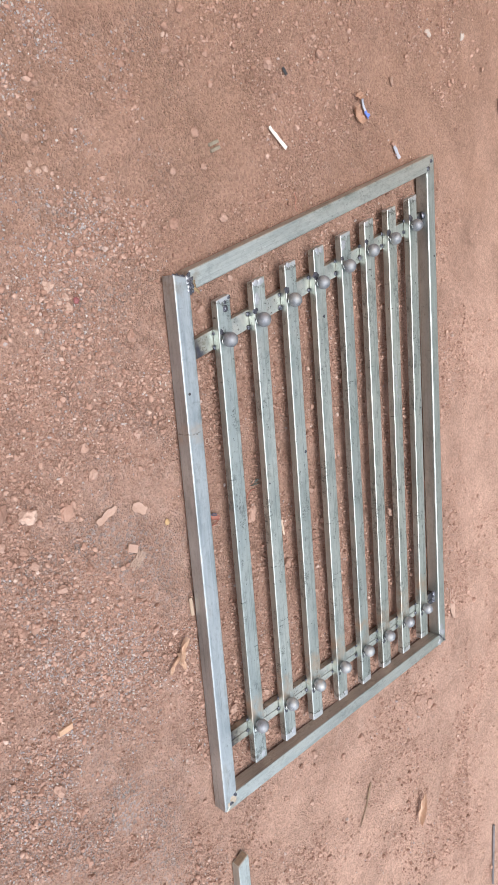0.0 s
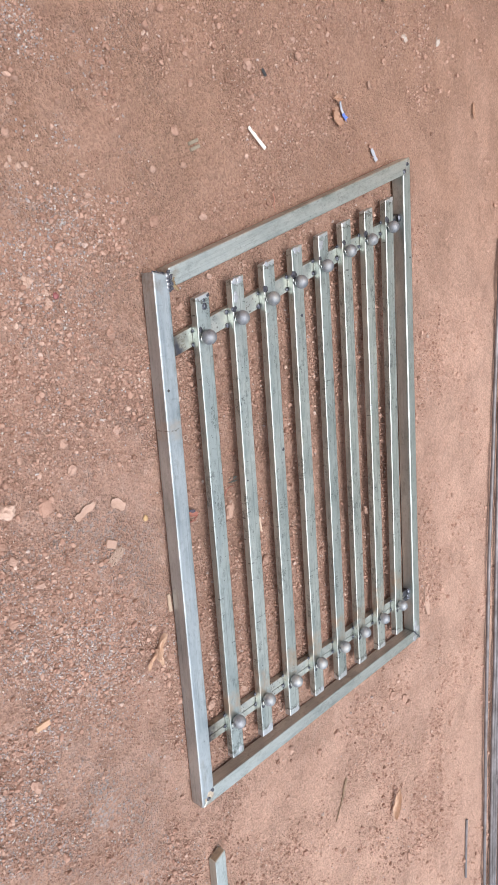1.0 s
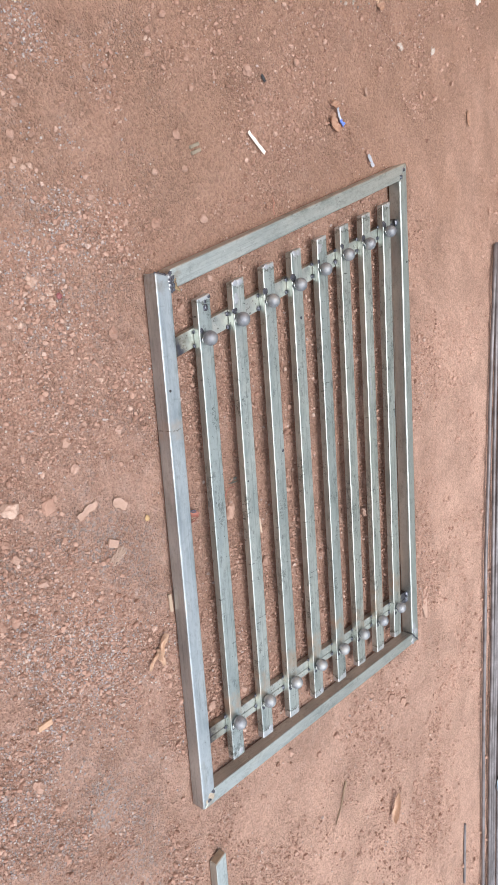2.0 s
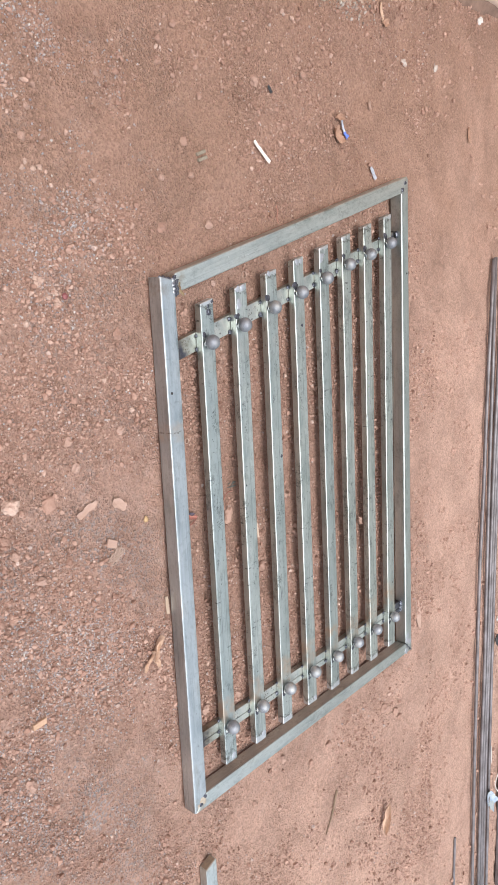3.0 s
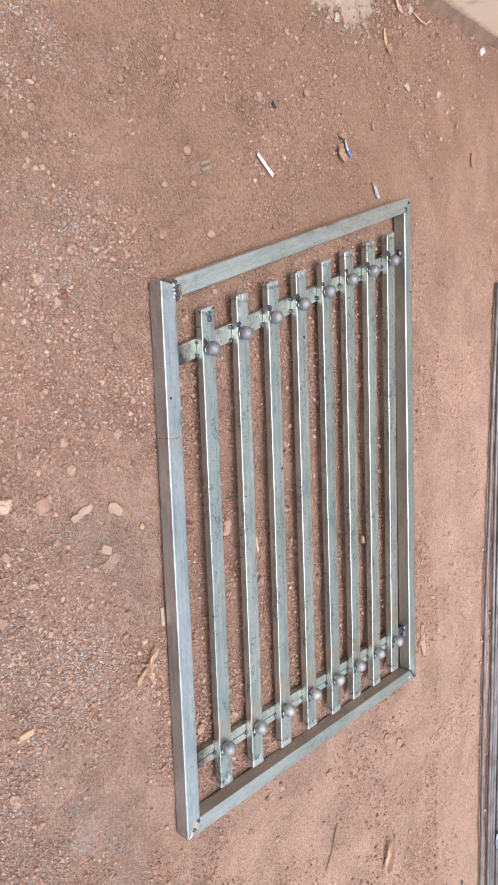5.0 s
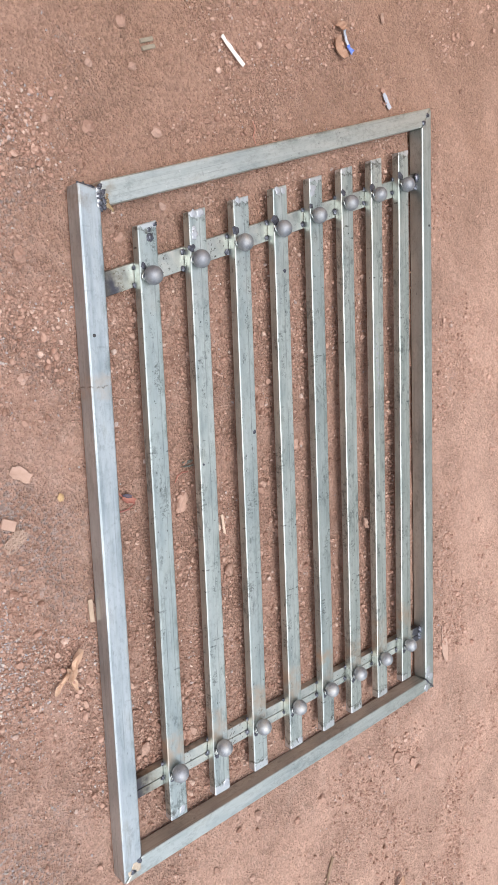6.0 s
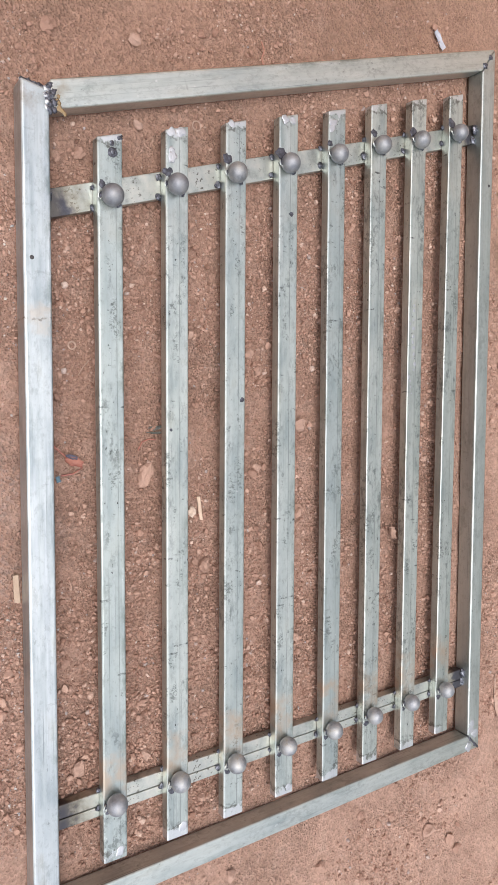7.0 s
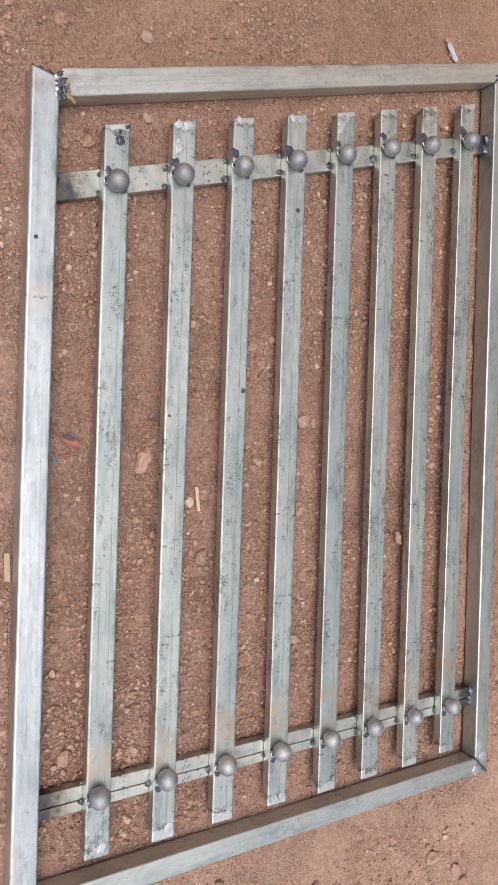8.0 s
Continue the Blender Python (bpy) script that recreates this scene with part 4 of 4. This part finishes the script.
for x, y, t, s in ((-0.464, 0.821, 15, 83), (-0.479, 0.524, 70, 84)):
    laid("plastic_scrap", "tiny greyish plastic scrap trodden into the earth", "plastic scrap", sheet(0.020, 0.010, 0.005, s, 0.0007, 0.6), FLUFF, x, y, t, 0.0, "plastic scraps")
MORTAR = make_stone("spilt_mortar", [(0.0, (0.20, 0.18, 0.165)), (0.6, (0.34, 0.305, 0.27)), (1.0, (0.50, 0.46, 0.42))])


def make_mortar_bed():
    """A thin uneven skin of set mortar with a ragged edge."""
    bm, grid = bmesh.new(), {}
    for i in range(41):
        for j in range(41):
            u, v = (i - 20) / 20, (j - 20) / 20
            x, y = -0.80 + 0.105 * u, 0.685 + 0.155 * v
            edge = 1 - math.hypot(u, v) + 0.55 * noise.noise(Vector((u * 3, v * 3, 2))) + 0.25 * noise.noise(Vector((u * 9, v * 9, 5)))
            high = max(-1.0, min(1.0, 2.2 * edge))
            grid[i, j] = bm.verts.new((x, y, ground_height(x, y) + 0.006 * high + 0.003 * noise.noise(Vector((u * 14, v * 14, 8)))))
    for i in range(40):
        for j in range(40):
            bm.faces.new((grid[i, j], grid[i + 1, j], grid[i + 1, j + 1], grid[i, j + 1]))
    bed = new("mortar_patch", mesh_of(bm, "mortar_patch", make_plain("set_mortar", (0.36, 0.245, 0.19), (0.42, 0.345, 0.29), 25, 0.95, 0.0, 0.004), True))
    tagged(bed, "pale grey spilt mortar crusted on the earth", "mortar", "", "stuff")


make_mortar_bed()
scatter("mortar_crumbs", "grey and pale mortar crumbs near the foot of the wall", 1500, (0.0014, 0.0062), (-0.885, -0.66, 0.50, 0.86), MORTAR, 12, 0.35, lambda x, y: math.exp(-((x + 0.80) / 0.10) ** 2 - ((y - 0.68) / 0.13) ** 2))
scatter("wall_crumbs", "reddish crumbs and clods along the foot of the wall", 600, (0.0015, 0.0070), (-0.885, -0.72, 0.75, 2.2), CLOD, 14, 0.35)
for x, y, r, s in ((-0.612, 1.007, 0.013, 1), (-0.635, 1.190, 0.012, 2), (-0.835, 1.028, 0.014, 3), (-0.700, 0.665, 0.012, 4), (-0.745, 0.672, 0.014, 5), (-0.805, 0.83, 0.012, 6)):
    laid("mortar_lump", "grey mortar lump lying on the earth", "mortar lump", lump(r, 0.5, s + 60.5, 2, 0.7), MORTAR, x, y, 70 * s, 0.002, "mortar lumps")
laid("bent_straw", "pale bent straw near the foot of the wall", "straw", rod([(-0.045, 0.012, 0.006), (-0.015, -0.004, 0.010), (0.020, -0.006, 0.008), (0.055, 0.016, 0.006)], 0.0020, 6), PALE_LEAF, -0.815, 1.085, 95)
laid("white_crumb", "whitish plaster crumb near the foot of the wall", "plaster lump", lump(0.013, 0.7, 77, 2, 0.7), PAPER, -0.843, 1.497, 0, 0.004)

# ---- steel stock lying by ----
offcut = thing("steel_tube_offcut", "short grey steel tube with a dirty cut end on the earth", "steel tube", pose(1.62, 0.0495, 0))
part("tube_body", prism([(-0.236, -0.0165), (0.23, -0.0165), (0.23, 0.0180), (-0.249, 0.0180)], 0.0, 0.025, 0.0025), STEEL, offcut)
part("end_cap", prism([(-0.2385, -0.0140), (-0.2355, -0.0140), (-0.2470, 0.0155), (-0.2500, 0.0155)], 0.003, 0.022, 0.0008, 1), make_plain("end_dirt", (0.30, 0.22, 0.15), (0.20, 0.15, 0.11), 120), offcut, "dirty brown cut end")
RODS = (
    ((-0.076, 1.627), (0.086, 1.617), (0.301, 1.601), (0.520, 1.588), (0.743, 1.579), (1.081, 1.556), (1.555, 1.546), (1.922, 1.539), (2.309, 1.538), (3.4, 1.535)),
    ((-0.081, 1.642), (0.304, 1.638), (0.751, 1.625), (1.101, 1.621), (1.587, 1.617), (1.958, 1.604), (2.350, 1.600), (3.4, 1.590)),
    ((-0.059, 1.708), (0.087, 1.706), (0.308, 1.690), (0.645, 1.668), (1.110, 1.652), (1.596, 1.641), (1.969, 1.625), (2.365, 1.622), (3.4, 1.612)),
    ((-0.088, 1.728), (0.198, 1.725), (0.422, 1.709), (0.648, 1.690), (1.116, 1.672), (1.604, 1.659), (1.983, 1.649), (2.379, 1.644), (3.4, 1.632)),
    ((-0.034, 1.756), (0.312, 1.746), (0.538, 1.725), (0.767, 1.705), (1.123, 1.695), (1.617, 1.688), (2.002, 1.685), (2.402, 1.682), (3.4, 1.675)),
)
for ends, r in zip(RODS, (0.0068, 0.0070, 0.0074, 0.0076, 0.0070)):
    bar = new("steel_rod", mesh_of(rod([(x, y, 0.010) for x, y in ends], r, 12), "steel_rod", RUSTED, True))
    tagged(bar, "long dark grey steel rod lying on the earth", "steel rod", "long steel rods")
laid("curled_rubber", "curled black rubber scrap beside steel rods", "rubber scrap", stood(sheet(0.055, 0.022, 0.010, 91, 0.0015, 0.6), 35), BLACK, 1.477, 1.745, 5, 0.008)
laid("white_pebble", "small white pebble beside steel rods", "stone", lump(0.010, 0.7, 93, 2), PAPER, 1.395, 1.768, 0, 0.004)
laid("paper_sliver", "thin white paper sliver on a steel rod", "paper", sheet(0.085, 0.006, 0.001, 95, 0.0006, 0.7), PAPER, 1.985, 1.690, 3, 0.026)
beam = thing("steel_box_beam", "dark grey painted steel box beam on the earth", "steel beam", pose(2.4, 1.88, 0))
part("beam_body", prism([(-0.98, -0.060), (1.1, -0.075), (1.1, 0.06), (-0.98, 0.06)], 0, 0.05, 0.004), DARK, beam)
part("beam_flange", prism([(-0.98, -0.066), (1.1, -0.081), (1.1, -0.0762), (-0.98, -0.0612)], 0, 0.045, 0.001, 1), RUSTED, beam, "rust-brown steel edge")
laid("foil_packet", "crumpled pale blue printed foil packet on steel rods", "packet", sheet(0.115, 0.055, 0.012, 71), FOIL, 2.205, 1.690, 38, 0.016)
laid("string", "loose white string trailing from a packet", "string", rod([(2.120, 1.790, 0.018), (2.165, 1.755, 0.014), (2.200, 1.768, 0.014), (2.250, 1.805, 0.020), (2.275, 1.825, 0.030)], 0.0025, 6), PAPER, 0, 0)
